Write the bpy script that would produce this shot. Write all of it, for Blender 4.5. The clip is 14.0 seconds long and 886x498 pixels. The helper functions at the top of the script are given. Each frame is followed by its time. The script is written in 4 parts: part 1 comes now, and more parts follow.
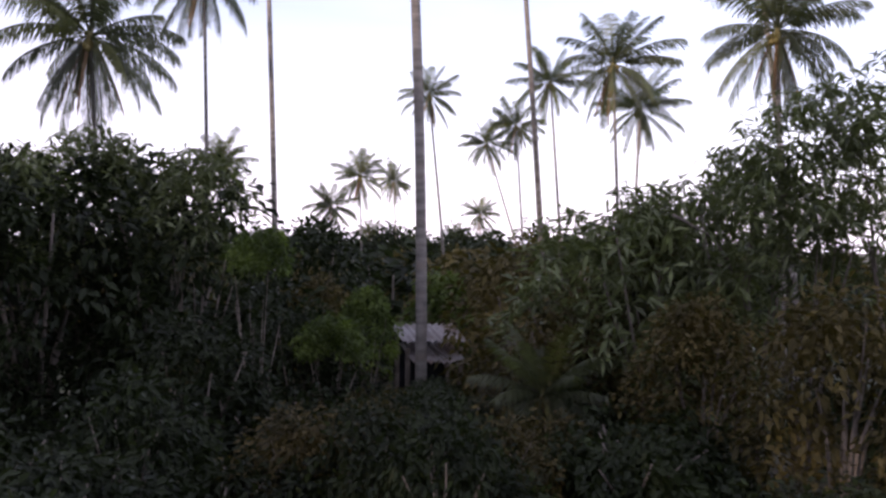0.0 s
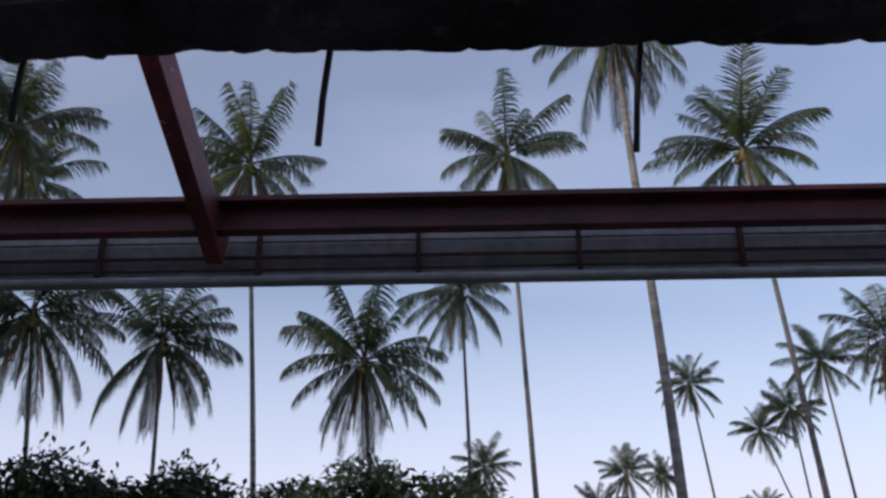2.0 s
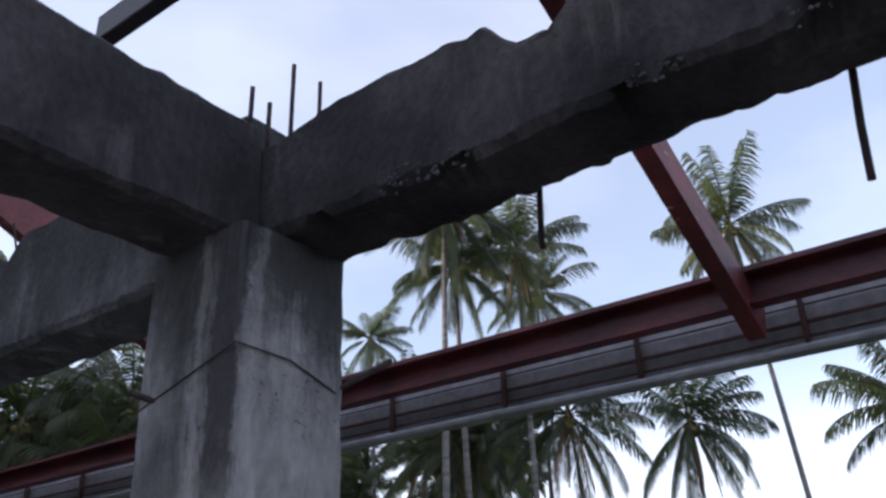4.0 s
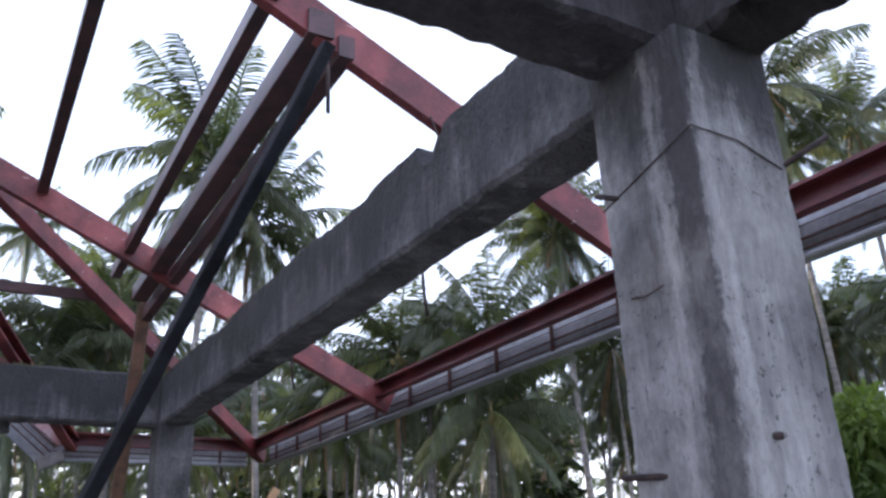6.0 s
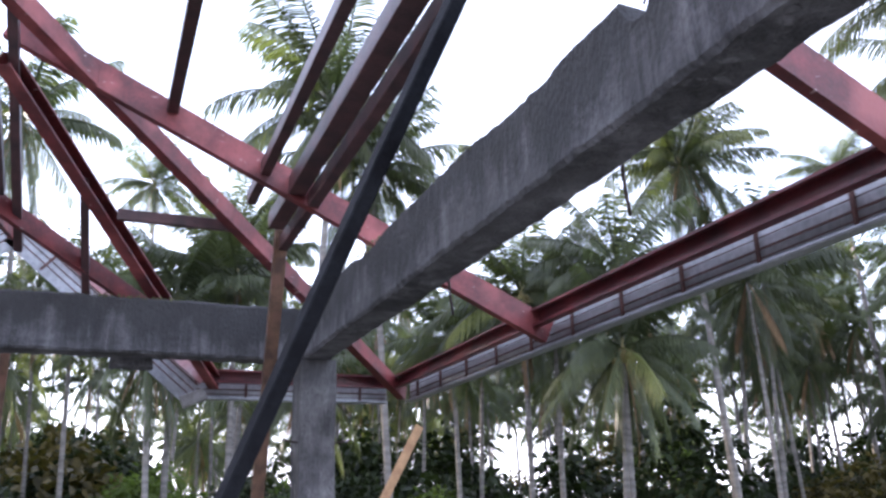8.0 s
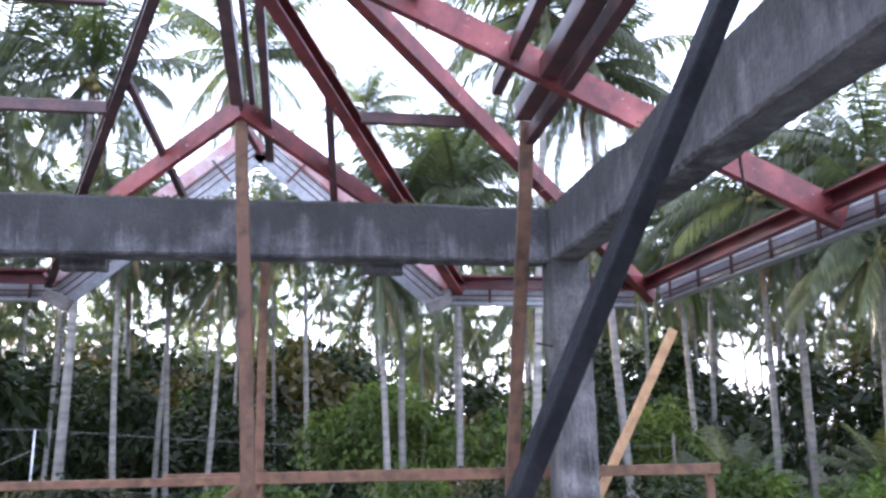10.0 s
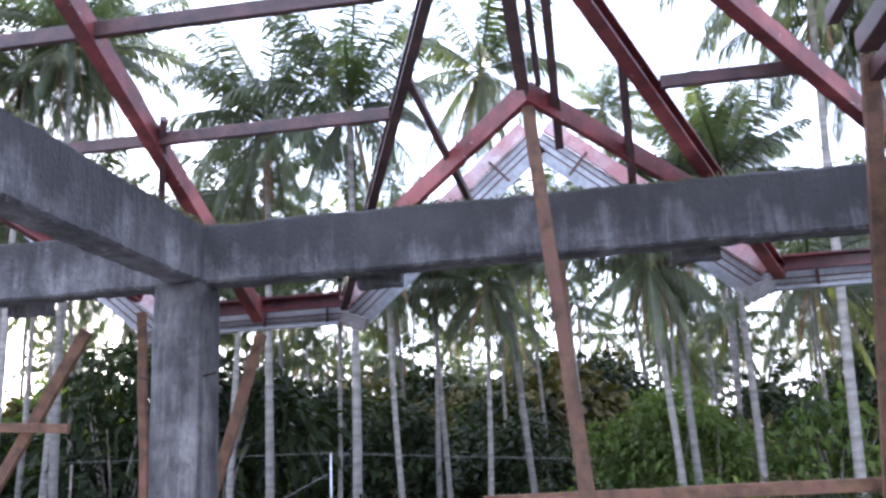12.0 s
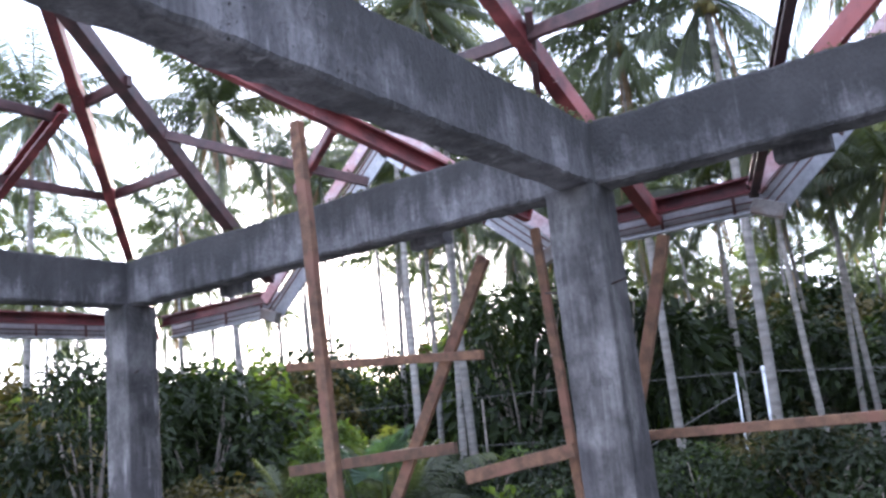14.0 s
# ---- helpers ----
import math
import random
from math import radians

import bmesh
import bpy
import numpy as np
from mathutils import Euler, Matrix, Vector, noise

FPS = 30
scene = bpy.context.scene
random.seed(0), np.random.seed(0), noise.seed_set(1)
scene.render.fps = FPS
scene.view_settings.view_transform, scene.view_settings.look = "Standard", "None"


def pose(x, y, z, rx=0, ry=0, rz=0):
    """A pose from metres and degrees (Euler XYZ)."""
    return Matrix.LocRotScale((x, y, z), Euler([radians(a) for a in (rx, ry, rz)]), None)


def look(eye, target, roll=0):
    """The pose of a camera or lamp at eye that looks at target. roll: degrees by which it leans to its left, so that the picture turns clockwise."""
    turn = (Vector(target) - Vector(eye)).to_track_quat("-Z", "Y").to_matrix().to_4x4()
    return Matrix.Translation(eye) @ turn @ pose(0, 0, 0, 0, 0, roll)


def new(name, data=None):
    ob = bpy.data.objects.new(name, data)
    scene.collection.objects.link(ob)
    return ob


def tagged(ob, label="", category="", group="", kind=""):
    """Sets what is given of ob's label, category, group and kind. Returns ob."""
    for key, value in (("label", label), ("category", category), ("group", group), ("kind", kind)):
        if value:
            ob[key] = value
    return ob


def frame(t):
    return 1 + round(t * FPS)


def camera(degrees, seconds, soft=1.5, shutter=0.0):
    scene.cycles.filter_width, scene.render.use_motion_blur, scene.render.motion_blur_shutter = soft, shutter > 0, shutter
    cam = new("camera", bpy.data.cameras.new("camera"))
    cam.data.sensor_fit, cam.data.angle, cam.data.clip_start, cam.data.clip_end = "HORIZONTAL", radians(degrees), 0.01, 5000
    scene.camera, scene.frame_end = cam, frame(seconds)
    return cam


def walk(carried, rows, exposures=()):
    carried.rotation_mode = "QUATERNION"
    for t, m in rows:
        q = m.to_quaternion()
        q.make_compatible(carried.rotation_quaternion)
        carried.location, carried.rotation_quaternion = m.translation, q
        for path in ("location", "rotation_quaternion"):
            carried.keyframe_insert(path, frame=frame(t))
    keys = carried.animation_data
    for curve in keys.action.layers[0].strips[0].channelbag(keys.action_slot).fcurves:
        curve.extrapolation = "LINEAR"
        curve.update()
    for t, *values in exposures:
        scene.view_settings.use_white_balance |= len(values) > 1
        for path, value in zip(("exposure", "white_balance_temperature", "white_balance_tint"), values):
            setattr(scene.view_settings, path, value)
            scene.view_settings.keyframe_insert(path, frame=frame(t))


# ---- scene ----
cam = camera(55.7, 14.0, soft=2.7)


def aimed(t, x, y, z, yaw, pitch, roll):
    """A row of the walk: yaw to the left of +y, pitch up, in degrees."""
    a, p = radians(yaw), radians(pitch)
    way = Vector((-math.sin(a) * math.cos(p), math.cos(a) * math.cos(p), math.sin(p)))
    return t, look((x, y, z), Vector((x, y, z)) + way * 2, roll)


PATH = [aimed(*row) for row in (
    (0, 1.328, -0.289, 1.720, -106.37, -0.05, 1.03),
    (0.5, 1.142, -0.411, 1.887, -104.39, 5.05, 1.51),
    (1, 0.992, -0.426, 1.912, -100.69, 11.53, 0.40),
    (1.5, 1.034, -0.442, 1.976, -96.24, 16.52, -0.51),
    (2, 0.933, -0.428, 1.984, -88.67, 19.72, -0.57),
    (2.5, 0.942, -0.406, 2.002, -80.94, 23.39, -1.71),
    (3, 0.927, -0.386, 2.011, -72.72, 27.31, -1.38),
    (3.5, 0.970, -0.353, 2.045, -60.89, 27.00, -2.33),
    (3.7, 1.032, -0.313, 2.081, -57.81, 26.28, -2.20),
    (5.8, 0.739, -0.151, 1.711, -32.87, 22.58, -2.39),
    (6, 0.687, -0.095, 1.667, -30.94, 21.39, -2.32),
    (6.5, 0.687, 0.044, 1.651, -28.66, 17.82, -0.95),
    (7, 0.736, 0.204, 1.630, -25.48, 19.34, -0.30),
    (7.2, 0.801, 0.310, 1.641, -24.65, 19.79, -0.98),
    (9.3, 0.452, 0.996, 1.782, -16.37, 13.56, -0.86),
    (9.5, 0.467, 1.022, 1.719, -13.52, 13.47, -1.39),
    (10, 0.464, 1.245, 1.695, -8.57, 12.28, -0.70),
    (10.5, 0.458, 1.428, 1.703, -0.37, 12.07, -0.30),
    (11, 0.298, 1.626, 1.666, 4.42, 11.94, 1.05),
    (11.5, 0.120, 1.795, 1.699, 3.99, 13.45, -1.97),
    (12, 0.017, 1.925, 1.717, 8.22, 13.63, -3.08),
    (12.5, -0.046, 2.119, 1.677, 16.50, 13.42, -3.58),
    (13, -0.115, 2.317, 1.671, 26.79, 12.98, -3.96),
    (13.5, -0.257, 2.399, 1.617, 32.18, 11.37, -3.14),
    (14, -0.501, 2.511, 1.615, 33.36, 11.13, -6.17),
)]
EXPOSURES = ((0.0, 1.15, 6500, 29), (0.5, 0.35, 6100, 42), (1.0, 0.1, 5900, 26), (1.5, 0.0, 5700, 15), (2.5, 0.47, 5900, 18), (3.0, 0.88, 5950, 15), (3.5, 1.08, 6050, 13), (5.8, 2.0, 6050, 15), (6.5, 2.6, 6080, 17), (7.0, 2.62, 6080, 17), (9.5, 3.18, 5950, 17), (10.5, 3.35, 5920, 16), (11.5, 3.25, 5900, 16), (12.5, 3.08, 5900, 15), (14.0, 3.05, 5900, 15))
walk(cam, PATH, EXPOSURES)

# ---- light: a low sun behind the palms, and a bright sky with thin cloud ----
SUN_AZ, SUN_EL = radians(39.5), radians(9.5)
SUN_WAY = Vector((-math.sin(SUN_AZ) * math.cos(SUN_EL), math.cos(SUN_AZ) * math.cos(SUN_EL), math.sin(SUN_EL)))


def make_world():
    w = bpy.data.worlds.new("world")
    scene.world = w
    w.use_nodes = True
    nt = w.node_tree
    nt.nodes.clear()
    out, bg = nt.nodes.new("ShaderNodeOutputWorld"), nt.nodes.new("ShaderNodeBackground")
    sky = nt.nodes.new("ShaderNodeTexSky")
    sky.sky_type, sky.sun_disc = "NISHITA", False
    sky.sun_elevation, sky.sun_rotation = SUN_EL, -SUN_AZ
    sky.air_density, sky.dust_density, sky.ozone_density = 1.0, 0.6, 2.0
    co, mp = nt.nodes.new("ShaderNodeTexCoord"), nt.nodes.new("ShaderNodeMapping")
    mp.inputs["Scale"].default_value = (1.0, 1.0, 2.6)
    nz = nt.nodes.new("ShaderNodeTexNoise")
    nz.inputs["Scale"].default_value, nz.inputs["Detail"].default_value, nz.inputs["Roughness"].default_value = 1.2, 6.0, 0.5
    ramp = nt.nodes.new("ShaderNodeValToRGB")
    ramp.color_ramp.elements[0].position, ramp.color_ramp.elements[1].position = 0.39, 0.72
    ramp.color_ramp.elements[0].color, ramp.color_ramp.elements[1].color = (0.24, 0.24, 0.24, 1), (0.5, 0.5, 0.5, 1)
    mix = nt.nodes.new("ShaderNodeMixRGB")
    mix.inputs[2].default_value = CLOUD
    nt.links.new(co.outputs["Generated"], mp.inputs[0])
    nt.links.new(mp.outputs[0], nz.inputs["Vector"])
    nt.links.new(nz.outputs[0], ramp.inputs[0])
    xyz, low, most = nt.nodes.new("ShaderNodeSeparateXYZ"), nt.nodes.new("ShaderNodeMapRange"), nt.nodes.new("ShaderNodeMath")
    low.inputs[1].default_value, low.inputs[2].default_value, low.inputs[3].default_value, low.inputs[4].default_value = 0.0, 0.4, 0.92, 0.0
    most.operation = "MAXIMUM"
    nt.links.new(co.outputs["Generated"], xyz.inputs[0])
    nt.links.new(xyz.outputs[2], low.inputs[0])
    nt.links.new(ramp.outputs[0], most.inputs[0])
    nt.links.new(low.outputs[0], most.inputs[1])
    nt.links.new(most.outputs[0], mix.inputs[0])
    nt.links.new(sky.outputs[0], mix.inputs[1])
    nt.links.new(mix.outputs[0], bg.inputs[0])
    bg.inputs[1].default_value = SKY
    nt.links.new(bg.outputs[0], out.inputs[0])


SKY, CLOUD = 0.12, (6.8, 6.65, 7.4, 1)
make_world()
sun_data = bpy.data.lights.new("sun", "SUN")
sun_data.energy, sun_data.angle, sun_data.color = 2.2, radians(2.0), (1.0, 0.86, 0.68)
sun = new("sun", sun_data)
sun.matrix_world = look(SUN_WAY * 50, (0, 0, 0))


# ---- materials ----
def material(name, base, dark, scale=6.0, rough=0.8, bump=0.2, stretch=(1, 1, 1), detail=8.0, metal=0.0, spots=None, low=0.35, high=0.65, vary=0.0, leaf=0.0, fine=9.0, streak=0.0, spot_at=(0.52, 0.66), band=None, gloss=0.5, scratch=None, top=None):
    """Two scales of noise between two colours, with relief; spots: a third colour in patches; vary: shift from object to object; leaf: light let through."""
    m = bpy.data.materials.new(name)
    m.use_nodes = True
    nt = m.node_tree
    nodes, link = nt.nodes, nt.links.new
    p = nodes["Principled BSDF"]
    p.inputs["Roughness"].default_value, p.inputs["Metallic"].default_value, p.inputs["Specular IOR Level"].default_value = rough, metal, gloss
    co, mp = nodes.new("ShaderNodeTexCoord"), nodes.new("ShaderNodeMapping")
    mp.inputs["Scale"].default_value = stretch
    link(co.outputs["Object"], mp.inputs[0])

    def grain(s, d=detail):
        n = nodes.new("ShaderNodeTexNoise")
        n.inputs["Scale"].default_value, n.inputs["Detail"].default_value = s, d
        link(mp.outputs[0], n.inputs["Vector"])
        return n

    def ramp(source, a, b, c0, c1):
        r = nodes.new("ShaderNodeValToRGB")
        r.color_ramp.elements[0].position, r.color_ramp.elements[1].position = a, b
        r.color_ramp.elements[0].color, r.color_ramp.elements[1].color = (*c0, 1), (*c1, 1)
        link(source, r.inputs[0])
        return r.outputs[0]

    def blend(kind, fac, a, b):
        n = nodes.new("ShaderNodeMixRGB")
        n.blend_type = kind
        for k, v in enumerate((fac, a, b)):
            if isinstance(v, (int, float)):
                n.inputs[k].default_value = v
            elif isinstance(v, tuple):
                n.inputs[k].default_value = (*v, 1)
            else:
                link(v, n.inputs[k])
        return n.outputs[0]

    colour = ramp(grain(scale).outputs[0], low, high, dark, base)
    small = grain(scale * fine, 4.0).outputs[0]
    colour = blend("OVERLAY", 0.45, colour, ramp(small, 0.3, 0.7, (0.3,) * 3, (0.7,) * 3))
    if spots:
        colour = blend("MIX", ramp(grain(scale * 0.37, 5.0).outputs[0], *spot_at, (0,) * 3, (1,) * 3), colour, spots)

    def field(scale, size, depth=8.0, rough_=0.6, warp=0.0):
        """Noise stretched by scale, in the thing's own metres."""
        m_ = nodes.new("ShaderNodeMapping")
        m_.inputs["Scale"].default_value = scale
        link(co.outputs["Object"], m_.inputs[0])
        n = nodes.new("ShaderNodeTexNoise")
        for key, v in (("Scale", size), ("Detail", depth), ("Roughness", rough_), ("Distortion", warp)):
            n.inputs[key].default_value = v
        link(m_.outputs[0], n.inputs["Vector"])
        return n.outputs[0]

    def calc(kind, a, b):
        n = nodes.new("ShaderNodeMath")
        n.operation = kind
        for k, v in enumerate((a, b)):
            if isinstance(v, (int, float)):
                n.inputs[k].default_value = v
            else:
                link(v, n.inputs[k])
        return n.outputs[0]

    def grey(source, a, b, g0, g1):
        return ramp(source, a, b, (g0,) * 3, (g1,) * 3)

    if scratch:
        marks = grey(field((1.0, 1.0, 3.2), 9.0, 3.0, 0.5, 1.2), 0.70, 0.725, 0.0, 0.75)
        colour = blend("MIX", marks, colour, scratch)
    if streak:
        # broad blotches, runs of several widths that fade out on their way down, pale lime and pitting
        colour = blend("MULTIPLY", 0.85, colour, grey(field((1, 1, 1.6), 1.7, 7.0, 0.62, 0.4), 0.34, 0.62, 0.5, 1.15))
        runs = calc("MULTIPLY", grey(field((9.0, 9.0, 0.55), 1.0, 9.0, 0.68, 0.9), 0.44, 0.62, 0.0, 1.0), grey(field((1.6, 1.6, 3.4), 1.0, 5.0, 0.6), 0.40, 0.58, 0.0, 1.0))
        colour = blend("MULTIPLY", calc("MULTIPLY", runs, min(1.0, streak * 1.7)), colour, (0.34, 0.34, 0.35))
        lime = calc("MULTIPLY", grey(field((12.0, 12.0, 0.7), 1.0, 7.0, 0.6, 0.5), 0.55, 0.68, 0.0, 1.0), grey(field((2.0, 2.0, 3.0), 1.1, 4.0), 0.48, 0.62, 0.0, 0.55))
        colour = blend("MIX", lime, colour, tuple(min(0.46, c * 2.0) for c in base))
        pits = calc("MULTIPLY", grey(field((1, 1, 1), 55.0, 3.0, 0.7), 0.60, 0.66, 0.0, 0.8), grey(field((1, 1, 1), 2.6, 4.0), 0.44, 0.56, 0.0, 1.0))
        colour = blend("MIX", pits, colour, (0.03, 0.029, 0.03))
    if top:
        # black growth that starts on the top edge and runs down in tongues of uneven length
        xyz = nodes.new("ShaderNodeSeparateXYZ")
        link(co.outputs["Object"], xyz.inputs[0])
        reach = calc("ADD", calc("MULTIPLY", field((5.0, 5.0, 0.25), 1.0, 7.0, 0.72, 0.6), 0.8), calc("MULTIPLY", field((0.9, 0.9, 0.2), 1.0, 4.0), 1.3))
        depth = calc("SUBTRACT", calc("SUBTRACT", top, xyz.outputs[2]), calc("SUBTRACT", reach, 0.86))
        tongue = grey(calc("ADD", depth, calc("MULTIPLY", calc("SUBTRACT", field((1, 1, 1), 13.0, 6.0, 0.75), 0.5), 0.4)), -0.12, 0.2, 0.86, 0.0)
        colour = blend("MIX", tongue, colour, (0.034, 0.034, 0.035))
    if band:
        # a wavering, speckled black band of mould beside the arris at (x, y) of a column
        xyz = nodes.new("ShaderNodeSeparateXYZ")
        link(co.outputs["Object"], xyz.inputs[0])
        across = calc("SUBTRACT", calc("SUBTRACT", xyz.outputs[1], xyz.outputs[0]), band[1] - band[0] + band[2])
        off = calc("ADD", across, calc("MULTIPLY", calc("SUBTRACT", field((1, 1, 0.6), 3.2, 4.0, 0.55), 0.5), 0.13))
        rag = calc("ADD", calc("ABSOLUTE", off, 0.0), calc("MULTIPLY", calc("SUBTRACT", field((1, 1, 0.55), 38.0, 7.0, 0.8), 0.5), 0.095))
        edge = grey(rag, band[3] * 0.7, band[3] * 1.1, 0.95, 0.0)
        edge = blend("MULTIPLY", 1.0, edge, grey(field((1, 1, 0.5), 5.5, 7.0, 0.7), 0.36, 0.48, 0.6, 1.0))
        colour = blend("MIX", edge, colour, (0.05, 0.047, 0.05))
        side = calc("MULTIPLY", grey(field((14.0, 14.0, 0.5), 1.0, 8.0, 0.7, 0.6), 0.56, 0.64, 0.0, 0.75), grey(field((1, 1, 1), 24.0, 5.0, 0.7), 0.42, 0.56, 0.1, 1.0))
        colour = blend("MIX", side, colour, (0.085, 0.08, 0.082))
        rim = grey(calc("ABSOLUTE", calc("SUBTRACT", rag, band[3] * 1.7), 0.0), 0.004, 0.022, 0.3, 0.0)
        colour = blend("MIX", rim, colour, (0.5, 0.48, 0.48))
    if vary:
        info = nodes.new("ShaderNodeObjectInfo")
        hsv = nodes.new("ShaderNodeHueSaturation")
        mr = nodes.new("ShaderNodeMapRange")
        mr.inputs[3].default_value, mr.inputs[4].default_value = 1 - vary, 1 + vary
        link(info.outputs["Random"], mr.inputs[0])
        link(mr.outputs[0], hsv.inputs["Value"])
        link(colour, hsv.inputs["Color"])
        colour = hsv.outputs[0]
    link(colour, p.inputs["Base Color"])
    if bump:
        b = nodes.new("ShaderNodeBump")
        b.inputs["Strength"].default_value, b.inputs["Distance"].default_value = bump, 0.02
        link(small, b.inputs["Height"])
        link(b.outputs[0], p.inputs["Normal"])
    if leaf:
        tr, mx = nodes.new("ShaderNodeBsdfTranslucent"), nodes.new("ShaderNodeMixShader")
        link(blend("MULTIPLY", 1.0, colour, (1.0, 1.15, 0.45)), tr.inputs[0])
        mx.inputs[0].default_value = leaf
        link(p.outputs[0], mx.inputs[1])
        link(tr.outputs[0], mx.inputs[2])
        link(mx.outputs[0], nodes["Material Output"].inputs[0])
    return m


CONCRETE = material("stained_concrete", (0.19, 0.184, 0.192), (0.088, 0.085, 0.09), 3.2, 0.92, 0.9, (1.3, 1.3, 0.8), spots=(0.09, 0.087, 0.09), low=0.38, high=0.62, vary=0.05, fine=11.0, streak=0.5, top=3.515)
COLUMN = material("streaked_concrete", (0.18, 0.172, 0.172), (0.062, 0.059, 0.06), 2.4, 0.92, 0.8, (1.3, 1.3, 0.7), spots=(0.07, 0.066, 0.07), low=0.36, high=0.6, vary=0.05, fine=14.0, streak=0.8, spot_at=(0.5, 0.57))
# much darker copy of the beam concrete, for the near right and inner beams
DARK_CONCRETE = material("dark_streaked_concrete", (0.078, 0.07, 0.074), (0.013, 0.012, 0.014), 2.2, 0.95, 0.6, (1.3, 1.3, 0.8), spots=(0.022, 0.021, 0.024), low=0.36, high=0.66, fine=16.0, streak=0.3, spot_at=(0.5, 0.62))
MOULD = material("mould_streaked_concrete", (0.34, 0.33, 0.332), (0.15, 0.145, 0.147), 2.6, 0.92, 0.9, (1.2, 1.2, 0.5), low=0.32, high=0.62, fine=12.0, streak=0.3, band=(2.2265, 1.2065, 0.035, 0.055), top=3.12)
SLAB = material("floor_concrete", (0.34, 0.33, 0.31), (0.2, 0.19, 0.18), 1.5, 0.9, 0.3)
RED = material("red_primer_steel", (0.18, 0.031, 0.032), (0.075, 0.016, 0.017), 5.0, 0.52, 0.1, metal=0.0, spots=(0.3, 0.075, 0.07), vary=0.15, scratch=(0.5, 0.36, 0.34))
EAVE_RED = material("weathered_red_steel", (0.115, 0.02, 0.023), (0.05, 0.011, 0.013), 5.0, 0.4, 0.1, spots=(0.17, 0.035, 0.035))
DARK_STEEL = material("dark_painted_steel", (0.08, 0.034, 0.034), (0.03, 0.015, 0.016), 6.0, 0.45, 0.1, vary=0.2)
BLACK_STEEL = material("black_painted_steel", (0.03, 0.026, 0.03), (0.014, 0.012, 0.014), 6.0, 0.5, 0.1)
BLACK_WOOD = material("black_weathered_board", (0.016, 0.017, 0.021), (0.006, 0.006, 0.008), 6.0, 0.85, 0.3, gloss=0.2)
ZINC = material("galvanised_sheet", (0.46, 0.47, 0.495), (0.34, 0.35, 0.37), 3.0, 0.42, 0.05, metal=0.35)
DULL_ZINC = material("weathered_sheet", (0.25, 0.235, 0.225), (0.13, 0.115, 0.105), 7.0, 0.7, 0.2, spots=(0.16, 0.11, 0.085))
PINK_SHEET = material("primer_stained_sheet", (0.5, 0.42, 0.43), (0.4, 0.2, 0.2), 4.0, 0.6, 0.1, spots=(0.34, 0.14, 0.14))
TIE = material("rusty_tie", (0.12, 0.05, 0.04), (0.05, 0.025, 0.02), 12.0, 0.7, 0.2)
REBAR = material("rusted_rebar", (0.07, 0.045, 0.04), (0.025, 0.018, 0.018), 30.0, 0.75, 0.3, metal=0.3)
LUMBER = material("red_brown_lumber", (0.165, 0.088, 0.05), (0.075, 0.04, 0.025), 11.0, 0.8, 0.3, spots=(0.16, 0.075, 0.05), vary=0.25)
PALE_LUMBER = material("pale_new_lumber", (0.48, 0.29, 0.15), (0.34, 0.19, 0.1), 8.0, 0.8, 0.3)
TRUNK = material("palm_bark", (0.26, 0.24, 0.22), (0.13, 0.118, 0.107), 2.5, 0.95, 0.5, (0.6, 0.6, 3.4), spots=(0.21, 0.18, 0.155), vary=0.25)
FROND = material("palm_frond_green", (0.118, 0.132, 0.075), (0.05, 0.063, 0.036), 1.2, 0.42, 0.0, vary=0.35, leaf=0.48)
FROND_YOUNG = material("palm_frond_yellow", (0.15, 0.155, 0.045), (0.07, 0.085, 0.03), 1.2, 0.5, 0.0, vary=0.3, leaf=0.3)
FROND_DEAD = material("palm_frond_dry", (0.30, 0.19, 0.10), (0.15, 0.09, 0.05), 2.0, 0.8, 0.0, vary=0.2, leaf=0.15)
COCONUT = material("coconut_husk", (0.2, 0.16, 0.05), (0.09, 0.09, 0.03), 3.0, 0.6, 0.0)
LEAF_DARK = material("leaf_dark", (0.034, 0.048, 0.018), (0.01, 0.016, 0.007), 1.4, 0.5, 0.0, vary=0.25, leaf=0.25, gloss=0.2)
LEAF_BRIGHT = material("leaf_bright", (0.145, 0.195, 0.05), (0.045, 0.07, 0.022), 1.2, 0.5, 0.0, vary=0.15, leaf=0.42, gloss=0.2)
LEAF_LONG = material("leaf_long_glossy", (0.155, 0.185, 0.08), (0.07, 0.085, 0.04), 1.4, 0.36, 0.0, vary=0.2, leaf=0.25, gloss=0.4)
LEAF_FAN = material("fan_leaf", (0.06, 0.105, 0.068), (0.028, 0.052, 0.034), 1.4, 0.6, 0.0, vary=0.15, leaf=0.3)
LEAF_WARM = material("leaf_olive", (0.13, 0.1, 0.034), (0.035, 0.032, 0.013), 1.4, 0.55, 0.0, vary=0.25, leaf=0.25, gloss=0.2)
STEM = material("stem_bark", (0.26, 0.22, 0.19), (0.12, 0.1, 0.085), 6.0, 0.9, 0.4)
GROUND = material("earth_and_litter", (0.1, 0.085, 0.05), (0.035, 0.04, 0.02), 0.6, 0.95, 0.5, spots=(0.05, 0.075, 0.025))
RUST_ROOF = material("rusty_corrugated_iron", (0.55, 0.54, 0.54), (0.34, 0.3, 0.28), 2.0, 0.7, 0.2, spots=(0.25, 0.17, 0.13))
WHITE_PIPE = material("white_painted_pipe", (0.7, 0.72, 0.75), (0.5, 0.52, 0.54), 4.0, 0.5, 0.0)
WIRE = material("fence_wire", (0.2, 0.19, 0.18), (0.1, 0.095, 0.09), 20.0, 0.6, 0.0, metal=0.5)


